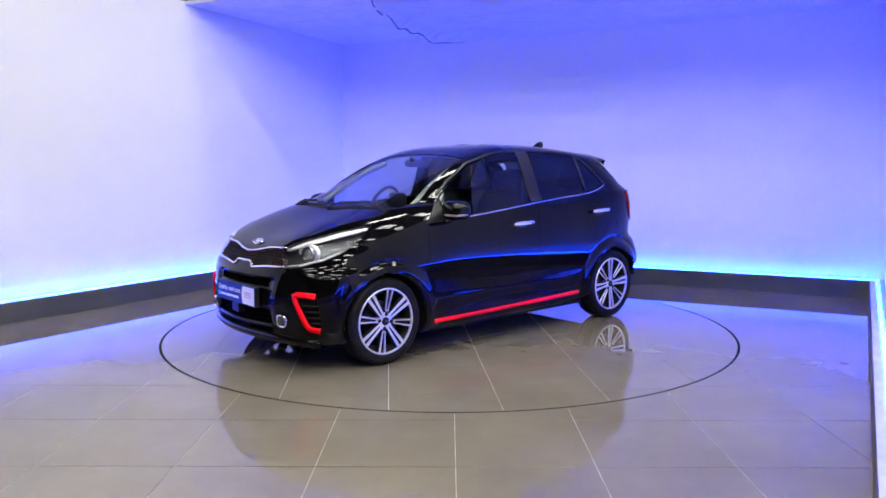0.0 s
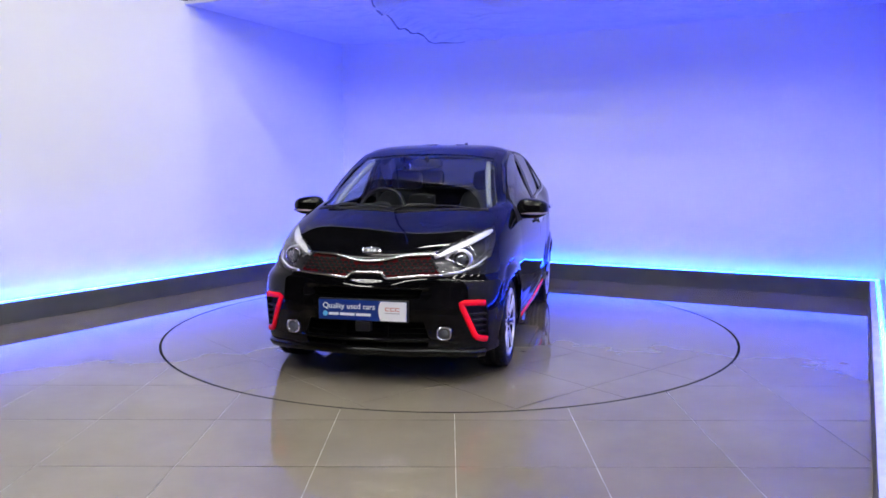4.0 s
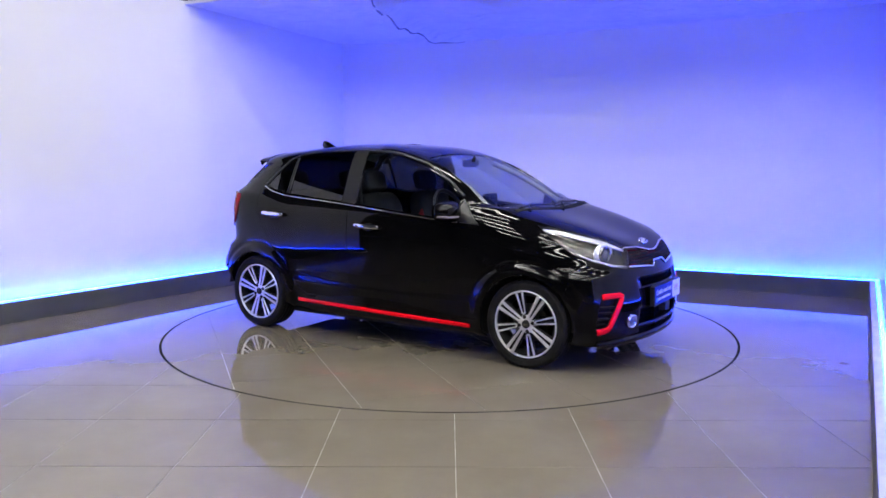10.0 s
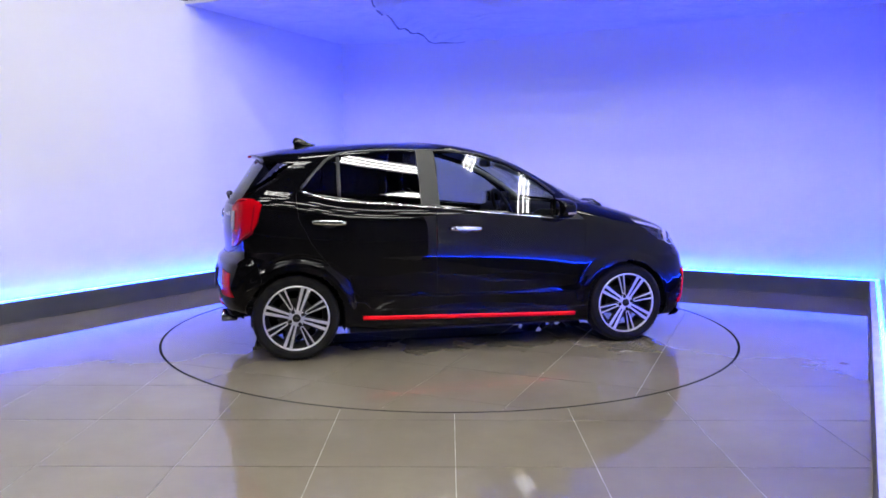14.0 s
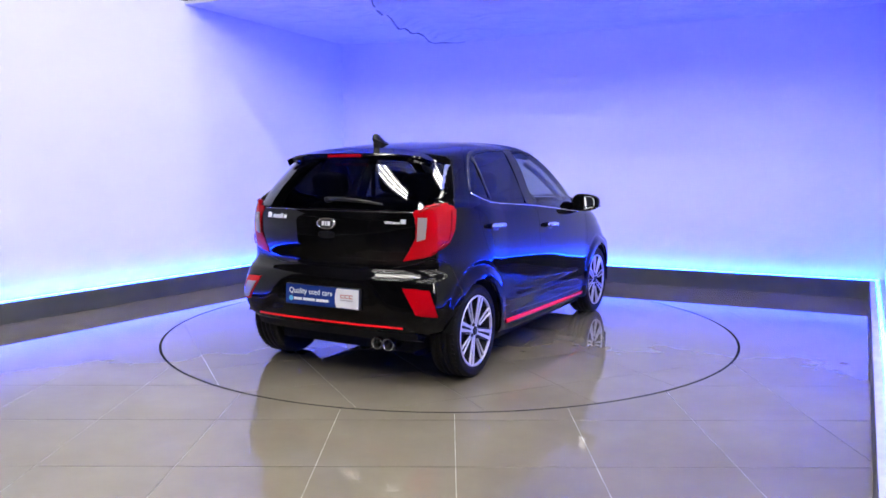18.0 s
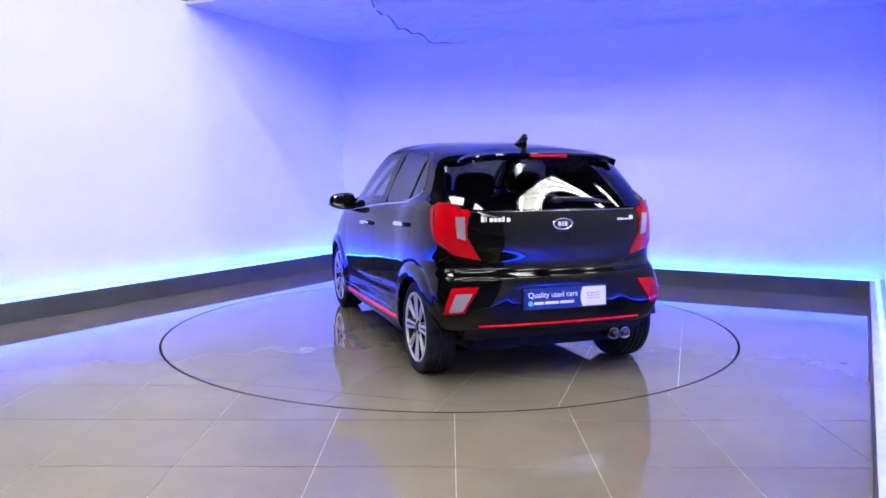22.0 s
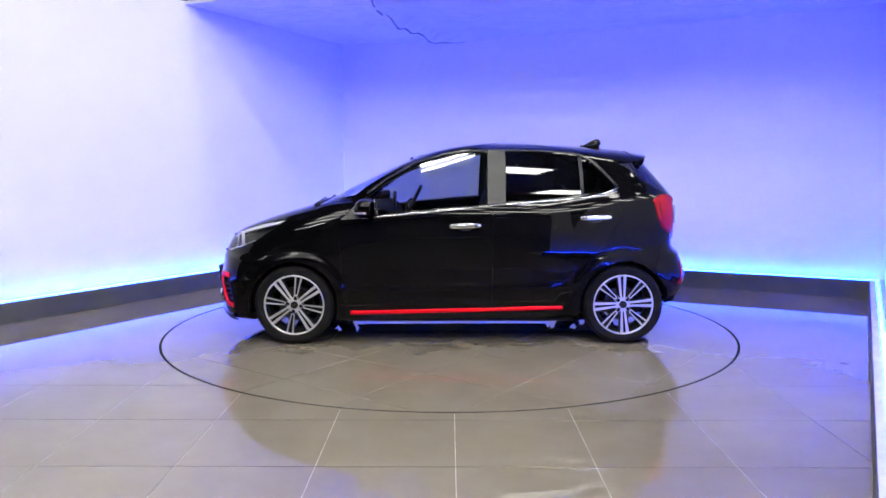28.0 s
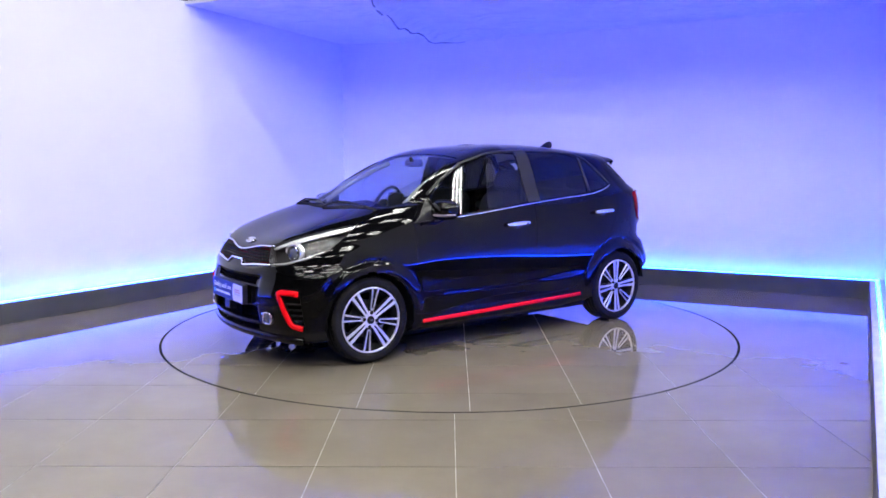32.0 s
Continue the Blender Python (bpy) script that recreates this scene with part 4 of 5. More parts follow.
    part("quarter_bar", ribbon([(-0.893, 0.6, 1.36), (-0.898, 0.70, 1.09)], "side", 0.022, 0.004, sign, 0.004, 0.05), SATIN, car, smooth=True)
panel("bonnet", cut_out(shell, BONNET, "top", 1, 0.05, lambda c: c.z > 0.7), PAINT, car)
gate = panel("tailgate", cut_out(shell, TAILGATE, "rear", 1, 0.02, lambda c: c.x < -1.0), PAINT, car)
panel("front_bumper", cut_out(shell, [(1.480, 0.1), (1.455, 0.45), (1.500, 0.640), (1.560, 0.690), (1.640, 0.672), (1.95, 0.668), (1.95, 0.1)], "side", 1, None), PAINT, car)
panel("rear_bumper", cut_out(shell, [(-1.420, 0.1), (-1.420, 0.560), (-1.470, 0.735), (-1.560, 0.775), (-1.85, 0.775), (-1.85, 0.1)], "side", 1, None), PAINT, car)
lining = lift(shell, [f for f in shell.faces if 0.5 < f.calc_center_median().z < 1.45], 0.0, -0.020, 0.0, take=False)
part("headlining", lining, CLOTH_GREY, car, smooth=True)
sharp(part("body", lift(shell, list(shell.faces), 0.0, 0.0, 0.014, take=False), PAINT, car, smooth=True))
shell.free()

# underside and wheel wells
bm = bmesh.new()
box(bm, (-1.50, -0.50, 0.185), (1.66, 0.50, 0.25))
box(bm, (-0.84, -0.735, 0.165), (0.84, 0.735, 0.23))
part("underbody", bm, PLASTIC, car)
# unseen plate, added to block light through the shell's open bottom at the nose
bm = bmesh.new()
prism(bm, [(1.40, -0.70), (1.60, -0.68), (1.70, -0.60), (1.775, -0.40), (1.83, 0.0), (1.775, 0.40), (1.70, 0.60), (1.60, 0.68), (1.40, 0.70)], 0.176, 0.186)
part("undertray_plug", finish(bm), PLASTIC, car)
for name, lo, hi in (("chassis_rail", (-1.05, -0.45, 0.150), (0.80, -0.35, 0.166)), ("chassis_rail", (-1.05, 0.35, 0.150), (0.80, 0.45, 0.166)), ("exhaust_tunnel", (-0.70, -0.14, 0.140), (0.55, 0.14, 0.166)),
                     ("subframe", (1.05, -0.50, 0.165), (1.35, 0.50, 0.186)), ("rear_axle", (-1.26, -0.62, 0.205), (-1.14, 0.62, 0.262)), ("bumper_beam", (-1.62, -0.60, 0.300), (-1.50, 0.60, 0.330))):
    bm = bmesh.new()
    box(bm, lo, hi)
    bmesh.ops.bevel(bm, geom=list(bm.edges), offset=0.006, segments=2)
    part(name, bm, PLASTIC, car)
for hx in HUBS:
    for sign in (1, -1):
        bm = bmesh.new()
        rows = []
        for k in range(25):
            a = radians((-18 if hx < 0 else -8) + (190 if hx < 0 else 206) * k / 24)
            rows.append([bm.verts.new((hx + r * math.cos(a), y * sign, HUB_Z + r * math.sin(a))) for r, y in ((0.10, 0.50), (0.335, 0.50), (0.335, 0.772))])
        for p, q in zip(rows, rows[1:]):
            for k in range(2):
                bm.faces.new((p[k], p[k + 1], q[k + 1], q[k]))
        part("wheel_well", bm, PLASTIC, car)

# badges, plates, small rear trim
place, normal = on_skin((1.8, 0, 0.790), "front", 1, 0.002)
for place, normal, rx, rz, owner in ((place, normal, 0.060, 0.029, car), (*on_skin((-1.67, 0, 0.960), "rear", 1, 0.002), 0.066, 0.036, gate)):
    m = facing(place, normal)
    badge = part("badge", disc(bmesh.new(), m, rx, rz, 0.004), SATIN, owner, "oval chrome badge")
    part("badge_ring", ring_of(bmesh.new(), m, rx, rz, 0.008, 0.008), CHROME, badge, smooth=True)
    b2 = bmesh.new()
    for x, w in ((-0.32, 0.13), (0.0, 0.06), (0.32, 0.13)):
        box(b2, ((x - w) * rx, -0.007, -0.36 * rz), ((x + w) * rx, -0.003, 0.36 * rz), m)
    part("badge_bars", b2, LAMP_WHITE, badge)


def plate(name, place, normal):
    """A flat dealer plate with a white end."""
    m = facing(place, normal)
    b2 = bmesh.new()
    box(b2, (-0.272, -0.010, -0.059), (0.272, 0.0, 0.059), m)
    p = part(name, b2, BLUE_SIGN, car, "blue and white dealer plate")
    b2 = bmesh.new()
    pts = [(0.112, 0.0572), (0.270, 0.0572), (0.270, -0.0572), (0.112, -0.0572), (0.102, -0.030), (0.098, 0.0), (0.102, 0.030)]
    top = [b2.verts.new(m @ Vector((x, -0.0115, z))) for x, z in pts]
    bot = [b2.verts.new(m @ Vector((x, -0.009, z))) for x, z in pts]
    b2.faces.new(top)
    for k in range(7):
        b2.faces.new((top[k], top[(k + 1) % 7], bot[(k + 1) % 7], bot[k]))
    bmesh.ops.recalc_face_normals(b2, faces=b2.faces)
    part("white_field", b2, WHITE_SIGN, p, "white plate end")
    words("Quality used cars", 0.0465, m @ pose(-0.248, -0.0112, 0.021), WHITE_SIGN, p)
    part("mark", disc(bmesh.new(), m @ pose(-0.232, -0.0095, -0.026), 0.016, 0.016, 0.002), CYAN_MARK, p)
    b2 = bmesh.new()
    for x0, x1 in ((-0.210, -0.148), (-0.140, -0.048), (-0.040, 0.052)):
        box(b2, (x0, -0.0115, -0.034), (x1, -0.0095, -0.018), m)
    part("text_bar", b2, WHITE_SIGN, p)
    b2 = bmesh.new()
    for x0, x1 in ((0.140, 0.166), (0.171, 0.197), (0.202, 0.228)):
        box(b2, (x0, -0.0125, 0.001), (x1, -0.0105, 0.006), m)
        box(b2, (x0, -0.0125, 0.018), (x1, -0.0105, 0.023), m)
        box(b2, (x0, -0.0125, 0.001), (x0 + 0.006, -0.0105, 0.023), m)
    part("mark_bars", b2, ORANGE_MARK, p)
    b2 = bmesh.new()
    box(b2, (0.140, -0.0125, -0.014), (0.228, -0.0105, -0.008), m)
    part("text_bar", b2, GREY_MARK, p)
    b2 = bmesh.new()
    box(b2, (-0.276, -0.006, -0.064), (0.276, 0.024, 0.063), m)
    part("plate_backing", b2, SATIN, p)
    return p


plate("number_plate_holder", Vector((1.872, 0, 0.460)), (1, 0, 0.02))
plate("number_plate_holder", Vector((-1.728, 0, 0.524)), (-1, 0, 0.06))
b2 = bmesh.new()
m = facing(*on_skin((-1.65, 0.415, 0.990), "rear", 1, 0.001))
for k, (w, h) in enumerate(((0.020, 0.034), (0.007, 0.030), (0.020, 0.022), (0.020, 0.022), (0.020, 0.022), (0.012, 0.030), (0.020, 0.022))):
    x = -0.086 + 0.0255 * k
    box(b2, (x, -0.005, -0.012), (x + w, 0.001, -0.012 + h), m)
part("model_bars", b2, LAMP_WHITE, gate, "row of chrome bars")
b2 = bmesh.new()
m = facing(*on_skin((-1.65, -0.462, 0.980), "rear", 1, 0.001))
for x, w, h in ((-0.068, 0.018, 0.014), (-0.046, 0.018, 0.014), (-0.024, 0.030, 0.010), (0.010, 0.012, 0.010), (0.030, 0.030, 0.026)):
    box(b2, (x, -0.005, -0.010), (x + w, 0.001, -0.010 + h), m)
part("trim_bars", b2, LAMP_WHITE, gate, "short row of chrome bars")
m = facing(*on_skin((-1.68, 0, 0.893), "rear", 1, 0.0))
part("handle_recess", disc(bmesh.new(), m, 0.062, 0.022, 0.002, 32, 0.6), PLASTIC, gate)
part("gate_rail", ribbon([(-1.66, y, 1.038) for y in (-0.56, 0.56)], "rear", 0.006, 0.003), CHROME_DARK, gate, smooth=True)
part("rear_red_line", ribbon([(-1.69, y, 0.371) for y in (-0.535, 0.535)], "rear", 0.013, 0.007), RED, car, "thin red line across the bumper", smooth=True)
b2 = bmesh.new()
rows = []
for k in range(25):
    y = -0.60 + 1.2 * k / 24
    x = on_skin((-1.7, y, 0.345), "rear")[0].x
    e = 1 - 0.25 * abs(y / 0.6) ** 4
    rows.append([b2.verts.new(q) for q in ((x + 0.004, y, 0.357), (x + 0.010, y, 0.330), (x + 0.03, y, 0.285 + 0.03 * (1 - e)), (x + 0.10, y, 0.270), (x + 0.10, y, 0.357))])
for p, q in zip(rows, rows[1:]):
    for k in range(5):
        b2.faces.new((p[k], p[(k + 1) % 5], q[(k + 1) % 5], q[k]))
bmesh.ops.recalc_face_normals(b2, faces=b2.faces)
part("diffuser", b2, PLASTIC, car, "rough black diffuser under the bumper")
for y in (-0.362, -0.440):
    b2 = bmesh.new()
    lathe(b2, [(0.030, 0.10), (0.036, 0.10), (0.038, 0.0), (0.036, -0.004), (0.030, 0.0), (0.029, 0.09), (0.0, 0.09)], 28, "x")
    bmesh.ops.recalc_face_normals(b2, faces=b2.faces)
    part("exhaust_pipe", b2, CHROME_DARK, car, "bright exhaust tailpipe", smooth=True, at=pose(-1.690, y, 0.268))
b2 = bmesh.new()
tube_along(b2, [(-1.62, -0.40, 0.272), (-1.50, -0.33, 0.262), (-1.35, -0.20, 0.25), (-1.1, 0.0, 0.245)], 0.028, 12)
part("exhaust_tube", b2, GUN, car, smooth=True)

# spoiler, stop lamp, fin, wipers
b2 = bmesh.new()
rows = []
for k in range(41):
    y = -0.535 + 1.07 * k / 40
    q = abs(y / 0.535)
    drop = 0.014 * q**2 + 0.03 * q**8
    tail = -1.478 + 0.090 * q**2 + 0.04 * q**10
    zt = 1.382 - drop
    root, _ = on_skin((-1.30, y, 1.4), "top", 1, 0.003)
    mid, _ = on_skin((-1.385, y, 1.4), "top", 1, 0.005)
    rows.append([b2.verts.new(v) for v in ((root.x, y, root.z), (mid.x, y, max(mid.z, zt + 0.002)), (tail, y, zt), (tail - 0.004, y, zt - 0.010), (tail + 0.008, y, zt - 0.026), (-1.415 + 0.05 * q**8, y, zt - 0.040), (-1.36, y, zt - 0.030))])
for p, q in zip(rows, rows[1:]):
    for k in range(7):
        b2.faces.new((p[k], p[(k + 1) % 7], q[(k + 1) % 7], q[k]))
b2.faces.new(rows[0][::-1])
b2.faces.new(rows[-1])
bmesh.ops.recalc_face_normals(b2, faces=b2.faces)
spoiler = sharp(part("spoiler", b2, PAINT, gate, smooth=True), 40)
b2 = bmesh.new()
box(b2, (-1.490, -0.125, 1.357), (-1.462, 0.125, 1.3745))
bmesh.ops.bevel(b2, geom=list(b2.edges), offset=0.004, segments=2)
part("stop_lamp", b2, RED_LENS, gate, "narrow red stop lamp")
b2 = bmesh.new()
rows = []
for k in range(13):
    s = k / 12
    x = -1.000 - 0.155 * s
    h = 0.062 * smooth01(s / 0.85) * (1.0 if s < 0.9 else 1 - 5 * (s - 0.9))
    w = 0.038 * math.sin(math.pi * min(1, 0.12 + s * 0.85)) + 0.004
    zb = on_skin((x, 0, 1.5), "top")[0].z
    rows.append([b2.verts.new(q) for q in ((x, -w, zb - 0.004), (x + 0.0, -w * 0.55, zb + 0.012 + h * 0.3), (x - 0.012 * s, -0.008, zb + 0.012 + h), (x - 0.012 * s, 0.008, zb + 0.012 + h), (x, w * 0.55, zb + 0.012 + h * 0.3), (x, w, zb - 0.004))])
for p, q in zip(rows, rows[1:]):
    for k in range(6):
        b2.faces.new((p[k], p[(k + 1) % 6], q[(k + 1) % 6], q[k]))
b2.faces.new(rows[0][::-1])
b2.faces.new(rows[-1])
bmesh.ops.recalc_face_normals(b2, faces=b2.faces)
part("roof_fin", b2, PAINT, car, "shark-fin aerial", smooth=True)
hub, nor = on_skin((-1.62, 0.015, 1.094), "rear", 1, 0.012)
b2 = bmesh.new()
pillow(b2, hub, (0.02, 0.03, 0.018), 0.7)
wiper = part("rear_wiper", b2, SATIN, gate, "rear wiper", smooth=True)
b2 = bmesh.new()
tube_along(b2, [on_skin((-1.6, y, z), "rear", 1, h)[0] for y, z, h in ((0.01, 1.094, 0.022), (-0.10, 1.094, 0.024), (-0.22, 1.088, 0.020), (-0.365, 1.074, 0.012))], [0.012, 0.013, 0.011, 0.006])
part("wiper_arm", b2, SATIN, wiper, smooth=True)
for y0, y1 in ((-0.08, 0.50), (-0.56, -0.10)):
    b2 = bmesh.new()
    pts = [on_skin((1.0, y0 + (y1 - y0) * k / 8, 1.012 + 0.012 * math.sin(math.pi * k / 8)), "front", 1, 0.010)[0] for k in range(9)]
    tube_along(b2, pts, 0.005, 6)
    wp = part("windscreen_wiper", b2, SATIN, car, "black wiper at the foot of the windscreen", smooth=True)
    b2 = bmesh.new()
    tube_along(b2, [pts[0] + Vector((0.06, 0.05, -0.02)), pts[2] + Vector((0.02, 0, 0.012)), pts[4] + Vector((0, 0, 0.008))], [0.007, 0.006, 0.005], 6)
    part("wiper_arm", b2, SATIN, wp, smooth=True)
part("cowl", ribbon([(1.112 - 0.20 * y * y, y, 1.5) for y in (-0.6, -0.45, -0.3, -0.15, 0, 0.15, 0.3, 0.45, 0.6)], "top", 0.045, 0.003, 1, 0.004, 0.06), PLASTIC, car, "black cowl panel", smooth=True)

# door mirrors
for sign in (1, -1):
    b2 = bmesh.new()
    pillow(b2, (0, 0, 0), (0.088, 0.110, 0.070), 0.72, None, 40, 24)
    for v in b2.verts:
        if v.co.x < -0.04:
            v.co.x = -0.04 + (v.co.x + 0.04) * 0.12
        v.co.z *= 1 - 0.12 * (v.co.y / 0.09)
    at = pose(0.648, 0.850 * sign, 1.000, 0, 0, -8 * sign) @ (Matrix.Identity(4) if sign > 0 else Matrix.Diagonal((1, -1, 1, 1)))
    for v in b2.verts:
        v.co = at @ v.co
    bmesh.ops.recalc_face_normals(b2, faces=b2.faces)
    mirror = part("door_mirror", b2, PAINT, car, "black door mirror", smooth=True)
    b2 = bmesh.new()
    disc(b2, facing(at @ Vector((-0.0455, 0, 0.0)), (-1, -0.14 * sign, 0)), 0.080, 0.052, 0.003, 32, 0.6)
    part("mirror_glass", b2, MIRROR, mirror)
    b2 = bmesh.new()
    tube_along(b2, [at @ Vector(q) for q in ((0.073, -0.065, -0.032), (0.084, 0.0, -0.032), (0.076, 0.06, -0.031), (0.044, 0.099, -0.029), (-0.012, 0.113, -0.028))], [0.005, 0.009, 0.009, 0.009, 0.006], 8)
    part("side_repeater", b2, WHITE_LENS, mirror, "pale indicator strip", smooth=True)
    b2 = bmesh.new()
    tube_along(b2, [(0.700, 0.735 * sign, 0.935), (0.675, 0.775 * sign, 0.940), (0.655, 0.820 * sign, 0.950)], [0.024, 0.020, 0.020], 10)
    part("mirror_foot", b2, SATIN, mirror, smooth=True)


# wheels: twin machined spokes with a slit between four hairpin loops
def spoke_bar(bm, r0, r1, c0, c1, w0, w1, y0, y1, depth):
    """A bar from radius r0 to r1, offset c sideways, w wide; outer face at y (car side outward is +y)."""
    q = []
    for r, c, w, y in ((r0, c0, w0, y0), (r1, c1, w1, y1)):
        q.append([(c - w / 2, y, r), (c - w / 2 + 0.002, y + 0.003, r), (c + w / 2 - 0.002, y + 0.003, r), (c + w / 2, y, r), (c + w / 2, y - depth, r), (c - w / 2, y - depth, r)])
    a, b = [[bm.verts.new(p) for p in s] for s in q]
    for k in range(6):
        bm.faces.new((a[k], a[(k + 1) % 6], b[(k + 1) % 6], b[k]))
    bm.faces.new(a[::-1])
    bm.faces.new(b)


def wheel_meshes():
    made = {}
    bm = bmesh.new()
    prof = [(0.205, -0.168), (0.225, -0.185), (0.262, -0.192), (0.281, -0.183), (0.2895, -0.160)]
    for g in (-0.135, -0.099, -0.063):
        prof += [(0.2910, g - 0.006), (0.2850, g - 0.004), (0.2850, g + 0.004), (0.2910, g + 0.006)]
    prof += [(0.2895, -0.038), (0.283, -0.018), (0.270, -0.006), (0.262, -0.0035), (0.258, -0.005), (0.240, -0.001), (0.228, -0.006), (0.2215, -0.012), (0.205, -0.022)]
    lathe(bm, prof, 72, "y")
    made["tyre"] = mesh_of("tyre", finish(bm), RUBBER, True)
    bm = bmesh.new()
    for k in range(60):
        a = radians(6 * k)
        for s, y0 in ((1, -0.030), (-1, -0.150)):
            box(bm, (-0.004, y0 - 0.012, 0.284), (0.004, y0 + 0.012, 0.2905), pose(0, 0, 0, 0, math.degrees(a), 0))
    made["tread"] = mesh_of("tread", bm, RUBBER)
    bm = bmesh.new()
    lathe(bm, [(0.210, -0.165), (0.200, -0.150), (0.178, -0.12), (0.180, -0.05), (0.209, -0.020)], 64, "y")
    made["barrel"] = mesh_of("wheel", finish(bm), GUN, True)
    bm = bmesh.new()
    lathe(bm, [(0.2085, -0.022), (0.2088, -0.010), (0.2100, -0.0065), (0.2140, -0.0050), (0.2195, -0.0060), (0.2215, -0.013)], 72, "y")
    made["flange"] = mesh_of("flange", finish(bm), SILVER, True)
    bm = bmesh.new()
    for c in (-1, 1):
        spoke_bar(bm, 0.046, 0.2095, c * 0.0112, c * 0.0218, 0.0140, 0.0225, -0.020, -0.010, 0.004)
    made["wide"] = mesh_of("spoke_face", finish(bm), SILVER)
    bm = bmesh.new()
    spoke_bar(bm, 0.030, 0.206, 0, 0, 0.048, 0.082, -0.027, -0.017, 0.026)
    made["wide_back"] = mesh_of("spoke", finish(bm), GUN)
    bm = bmesh.new()
    for c in (-1, 1):
        spoke_bar(bm, 0.078, 0.206, c * 0.0100, c * 0.0210, 0.0066, 0.0130, -0.019, -0.010, 0.006)
    for k in range(6):
        a0, a1 = radians(180 + 30 * k), radians(210 + 30 * k)
        p = [(0.0150, a0), (0.0150, a1), (0.0060, a1), (0.0060, a0)]
        t = [bm.verts.new((r * math.cos(a), -0.016, 0.079 + r * math.sin(a))) for r, a in p]
        b = [bm.verts.new((r * math.cos(a), -0.025, 0.079 + r * math.sin(a))) for r, a in p]
        bm.faces.new(t)
        for i in range(4):
            bm.faces.new((t[i], t[(i + 1) % 4], b[(i + 1) % 4], b[i]))
    made["loop"] = mesh_of("spoke_face", finish(bm), SILVER)
    bm = bmesh.new()
    spoke_bar(bm, 0.040, 0.206, 0, 0, 0.030, 0.056, -0.030, -0.020, 0.022)
    made["loop_back"] = mesh_of("spoke", finish(bm), GUN)
    bm = bmesh.new()
    lathe(bm, [(0.0, -0.020), (0.048, -0.020), (0.060, -0.026), (0.066, -0.050)], 40, "y")
    bmesh.ops.remove_doubles(bm, verts=bm.verts, dist=1e-5)
    made["centre"] = mesh_of("hub", finish(bm), SILVER, False)
    bm = bmesh.new()
    lathe(bm, [(0.0, -0.012), (0.020, -0.012), (0.0265, -0.015), (0.0275, -0.021)], 28, "y")
    bmesh.ops.remove_doubles(bm, verts=bm.verts, dist=1e-5)
    made["cap"] = mesh_of("centre_cap", finish(bm), SATIN, True)
    bm = bmesh.new()
    for x, w in ((-0.008, 0.004), (0.0, 0.002), (0.008, 0.004)):
        box(bm, (x - w, -0.013, -0.005), (x + w, -0.0105, 0.005))
    made["cap_mark"] = mesh_of("cap_mark", bm, CHROME)
    bm = bmesh.new()
    lathe(bm, [(0.0, -0.016), (0.006, -0.016), (0.0085, -0.012), (0.011, -0.0185), (0.0135, -0.0205)], 12, "y")
    bmesh.ops.remove_doubles(bm, verts=bm.verts, dist=1e-5)
    made["bolt"] = mesh_of("bolt", finish(bm), SATIN, True)
    bm = bmesh.new()
    lathe(bm, [(0.0, -0.075), (0.075, -0.075), (0.075, -0.085), (0.125, -0.085), (0.125, -0.100), (0.0, -0.100)], 48, "y")
    bmesh.ops.remove_doubles(bm, verts=bm.verts, dist=1e-5)
    made["disc"] = mesh_of("brake_disc", finish(bm), DISC, False)
    bm = bmesh.new()
    box(bm, (-0.13, -0.115, -0.055), (-0.07, -0.065, 0.055))
    bmesh.ops.bevel(bm, geom=list(bm.edges), offset=0.01, segments=2)
    made["caliper"] = mesh_of("caliper", bm, GUN)
    return made


WM = wheel_meshes()
for hx, front in ((1.2, True), (-1.2, False)):
    for sign in (1, -1):
        wheel = new("wheel", WM["barrel"])
        wheel.parent = car
        wheel.matrix_basis = pose(hx, FACE_Y * sign, HUB_Z, 0, 0, 0 if sign > 0 else 180)
        tagged(wheel, "alloy wheel with machined twin spokes and a black tyre")
        spin = {(True, 1): 35, (True, -1): -32, (False, 1): 4, (False, -1): -18}[(front, sign)]

        def piece(key, name, turn=0.0, move=None):
            ob = new(name, WM[key])
            ob.parent = wheel
            ob.matrix_basis = pose(0, 0, 0, 0, turn, 0) @ (move or Matrix.Identity(4))
            return ob
        for key in ("tyre", "tread", "flange", "disc", "caliper"):
            made = piece(key, {"disc": "brake_disc"}.get(key, key))
            if key == "tread":
                tagged(made, kind="stuff")
        piece("centre", "hub", spin)
        piece("cap", "centre_cap", spin)
        piece("cap_mark", "cap_mark", 0)
        for k in range(4):
            piece("wide", "spoke_face", spin + 90 * k)
            piece("wide_back", "spoke", spin + 90 * k)
            piece("loop", "spoke_face", spin + 45 + 90 * k)
            piece("loop_back", "spoke", spin + 45 + 90 * k)
            piece("bolt", "bolt", spin + 45 + 90 * k, pose(0, 0, 0.047))

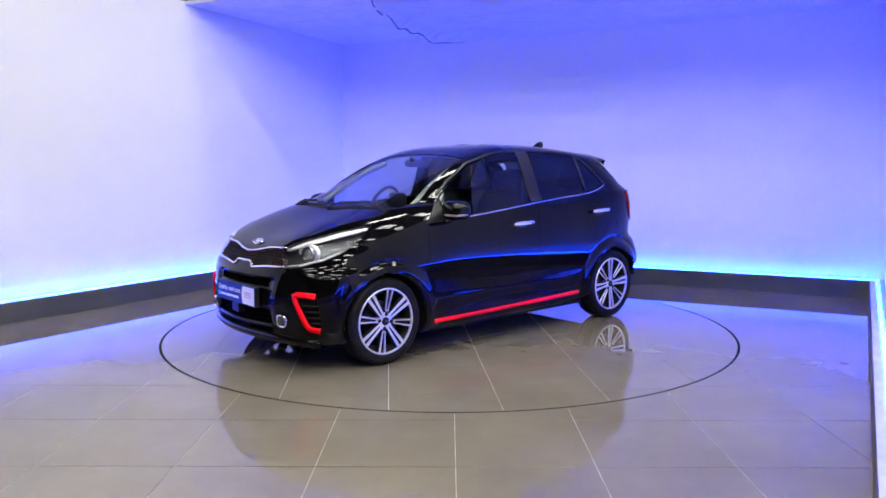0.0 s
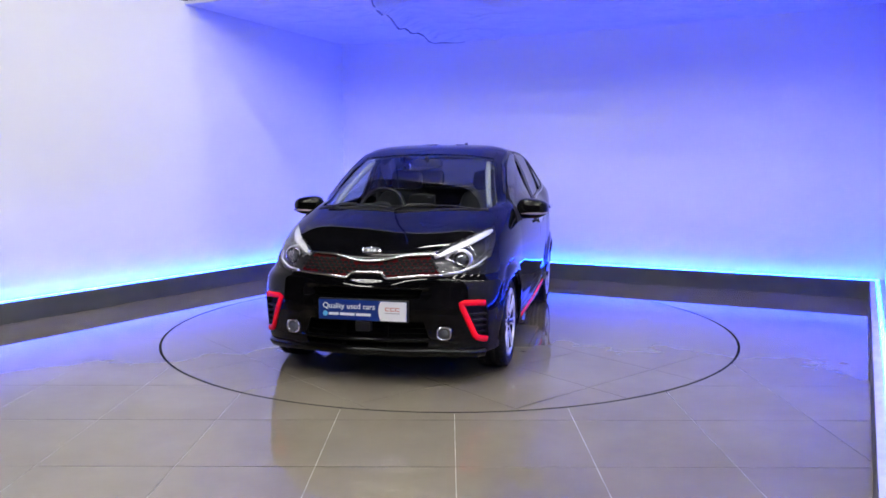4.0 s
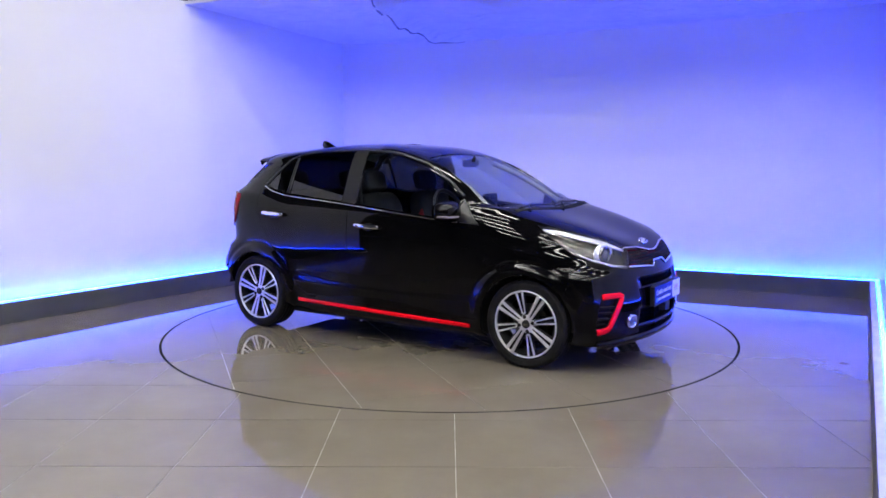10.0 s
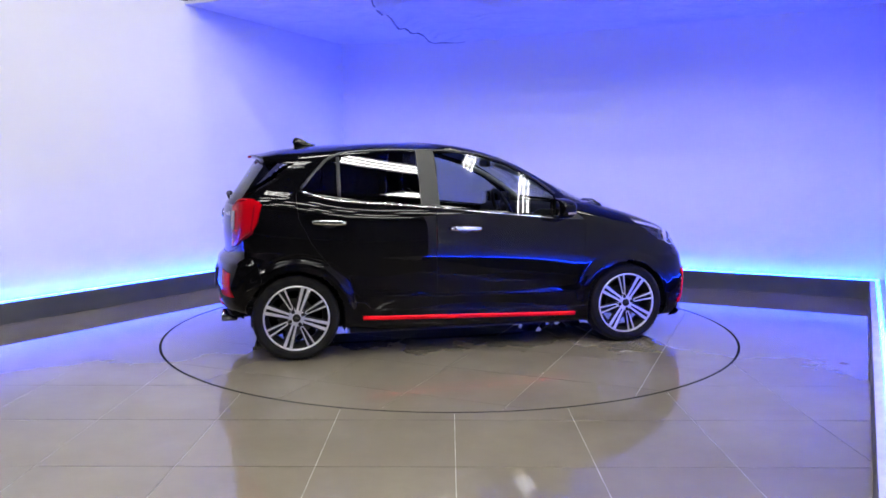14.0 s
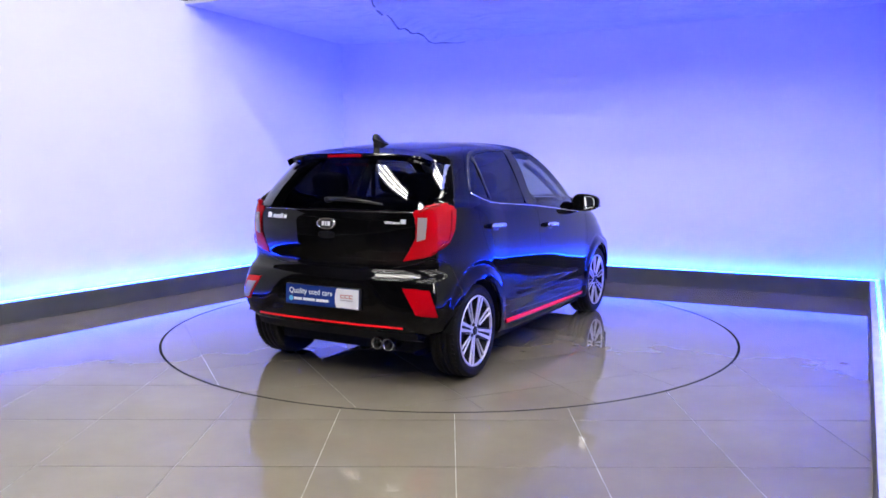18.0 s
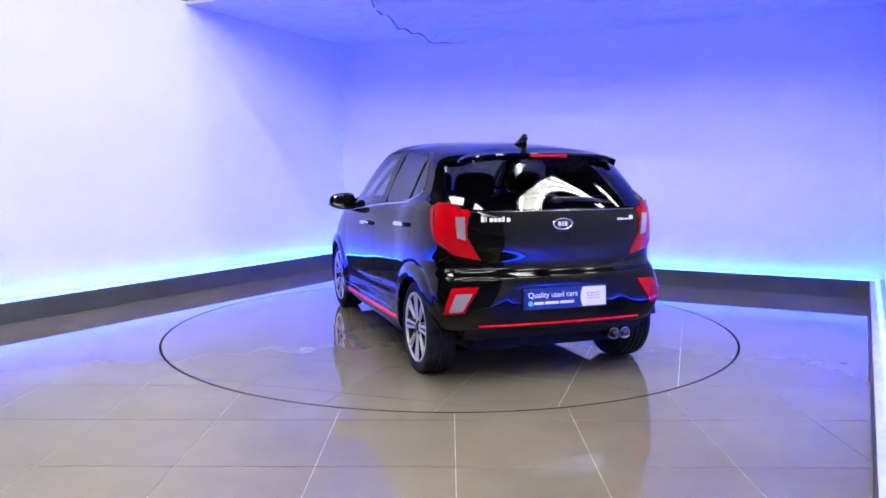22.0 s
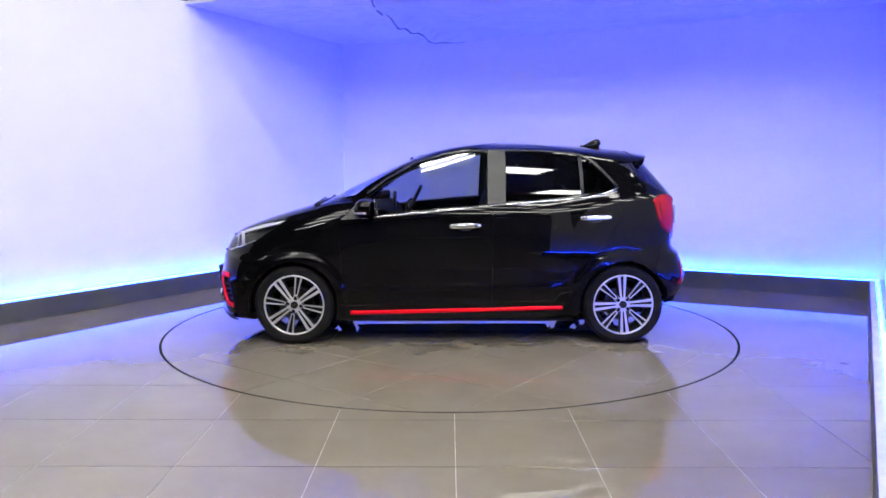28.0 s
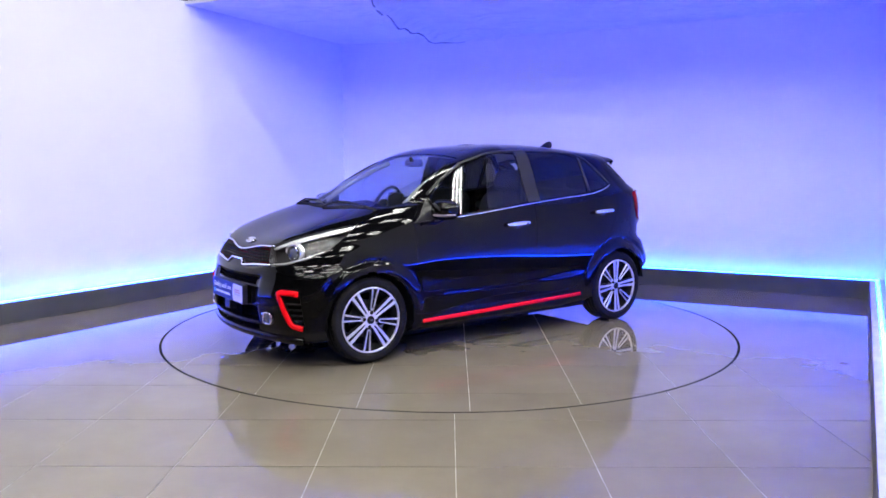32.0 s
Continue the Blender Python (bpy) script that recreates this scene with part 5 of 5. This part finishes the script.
# cabin: seen through the glass
def seat(x, y, width, rear=False):
    bm = bmesh.new()
    pillow(bm, (x + 0.22, y, 0.52), (0.27, width / 2, 0.085), 0.5)
    s = part("seat", bm, SEAT, car, "black cloth seat with red edges", smooth=True)
    tilt = pose(0, 0, 0, 0, -14, 0)
    bm = bmesh.new()
    pillow(bm, (x - 0.08, y, 0.80), (0.075, width / 2, 0.30), 0.45, tilt)
    part("backrest", bm, SEAT, s, smooth=True)
    spots = (y,) if not rear else (y - 0.36, y + 0.36)
    for yy in spots:
        bm = bmesh.new()
        pillow(bm, (x - 0.175, yy, 1.175), (0.048, 0.135, 0.085), 0.55, tilt)
        part("headrest", bm, SEAT, s, smooth=True)
        bm = bmesh.new()
        for d in (-0.05, 0.05):
            tube_along(bm, [(x - 0.15, yy + d, 1.02), (x - 0.175, yy + d, 1.13)], 0.006, 6)
        part("headrest_post", bm, CHROME, s)
    if not rear:
        for d in (-1, 1):
            bm = bmesh.new()
            tube_along(bm, [(x + 0.015, y + d * width * 0.46, 0.62), (x - 0.045, y + d * width * 0.47, 0.82), (x - 0.10, y + d * width * 0.40, 1.03)], [0.022, 0.028, 0.018], 8)
            part("side_bolster", bm, SEAT_RED, s, "red seat edge", smooth=True)
    return s


for sign in (1, -1):
    bm = bmesh.new()
    tube_along(bm, [on_skin((1.0, (0.588 - 0.118 * k / 8) * sign, 1.06 + 0.30 * k / 8), "front", 1, -0.050)[0] for k in range(9)], 0.020, 10)
    part("pillar_lining", bm, CLOTH_GREY, car, "pale grey lining of the windscreen pillar", smooth=True)
for y in (-0.36, 0.36):
    seat(-0.16, y, 0.49)
seat(-0.98, 0.0, 1.22, True)
bm = bmesh.new()
rows = []
for k in range(25):
    y = -0.64 + 1.28 * k / 24
    hood = 0.035 * math.exp(-((y + 0.36) / 0.16) ** 2)
    rows.append([bm.verts.new(p) for p in ((1.00, y, 0.985), (0.72, y, 0.990 + 0.3 * hood), (0.56, y, 0.985 + hood), (0.50, y, 0.955 + hood), (0.47, y, 0.90), (0.52, y, 0.72), (0.62, y, 0.50))])
for p, q in zip(rows, rows[1:]):
    for k in range(6):
        bm.faces.new((p[k], p[k + 1], q[k + 1], q[k]))
finish(bm)
part("dashboard", bm, PLASTIC, car, "black dashboard", smooth=True)
m = Matrix.Translation((0.38, -0.36, 0.955)) @ pose(0, 0, 0, 0, -25, 0)
bm = bmesh.new()
n = 36
rows = []
for k in range(n):
    a = 2 * math.pi * k / n
    rows.append([bm.verts.new(m @ Vector((0.015 * math.sin(2 * math.pi * j / 8), (0.18 + 0.015 * math.cos(2 * math.pi * j / 8)) * math.cos(a), (0.18 + 0.015 * math.cos(2 * math.pi * j / 8)) * math.sin(a)))) for j in range(8)])
for k in range(n):
    for j in range(8):
        bm.faces.new((rows[k][j], rows[(k + 1) % n][j], rows[(k + 1) % n][(j + 1) % 8], rows[k][(j + 1) % 8]))
finish(bm)
wheel = part("steering_wheel", bm, SATIN, car, "black steering wheel", smooth=True)
bm = bmesh.new()
pillow(bm, m @ Vector((0.02, 0, 0)), (0.03, 0.075, 0.06), 0.6, m.to_3x3())
part("steering_boss", bm, SATIN, wheel, smooth=True)
for a in (0, 180, 270):
    bm = bmesh.new()
    r = radians(a)
    tube_along(bm, [m @ Vector((0.015, 0.05 * math.cos(r), 0.05 * math.sin(r))), m @ Vector((0.0, 0.175 * math.cos(r), 0.175 * math.sin(r)))], [0.022, 0.016], 8)
    part("steering_spoke", bm, SATIN, wheel, smooth=True)
bm = bmesh.new()
pillow(bm, (0.335, 0.0, 1.318), (0.018, 0.115, 0.032), 0.5)
rear_view = part("rear_view_mirror", bm, SATIN, car, "cabin mirror", smooth=True)
bm = bmesh.new()
tube_along(bm, [(0.345, 0, 1.33), (0.37, 0, 1.362)], 0.014, 8)
part("mirror_stalk", bm, SATIN, rear_view, smooth=True)
bm = bmesh.new()
pillow(bm, (0.505, 0.0, 1.03), (0.012, 0.105, 0.062), 0.35)
part("centre_screen", bm, SATIN, car, "centre screen", smooth=True)
bm = bmesh.new()
box(bm, (-1.5, -0.64, 0.36), (1.0, 0.64, 0.40))
part("cabin_floor", bm, PLASTIC, car)
bm = bmesh.new()
box(bm, (-1.58, -0.58, 0.92), (-1.20, 0.58, 0.945))
part("parcel_shelf", bm, PLASTIC, car)
for sign in (1, -1):
    bm = bmesh.new()
    tube_along(bm, [(-0.28, 0.60 * sign, 1.28), (-0.27, 0.60 * sign, 1.0), (-0.25, 0.63 * sign, 0.6)], 0.02, 6)
    part("seat_belt", bm, SEAT, car)


def motions():
    """The turntable swings the car once round; the car stands a little off its middle."""
    times = [(0.0, 221.4), (0.5, 222.4), (1.0, 224.8), (1.5, 228.9), (2.0, 234.3), (2.5, 239.8), (3.0, 245.5), (3.5, 251.2)]
    times += [(5.5, 274.8), (7.0, 292.2), (9.0, 315.9), (11.0, 339.3), (13.0, 362.4), (14.5, 380.1), (17.0, 409.8), (19.0, 433.6), (21.0, 457.5), (23.0, 481.4), (25.5, 511.0), (28.0, 540.6), (29.0, 552.0), (30.0, 563.4), (30.5, 569.2), (31.0, 573.6), (31.5, 576.0), (32.0, 576.7)]
    off = Vector((-0.066, -0.103, 0))
    rows, table = [], []
    for t, a in times:
        turn = pose(0, 0, 0, 0, 0, a)
        rows.append((t, turn @ Matrix.Translation(off)))
        table.append((t, turn))
    walk(car, rows)
    walk(turntable, table)


motions()
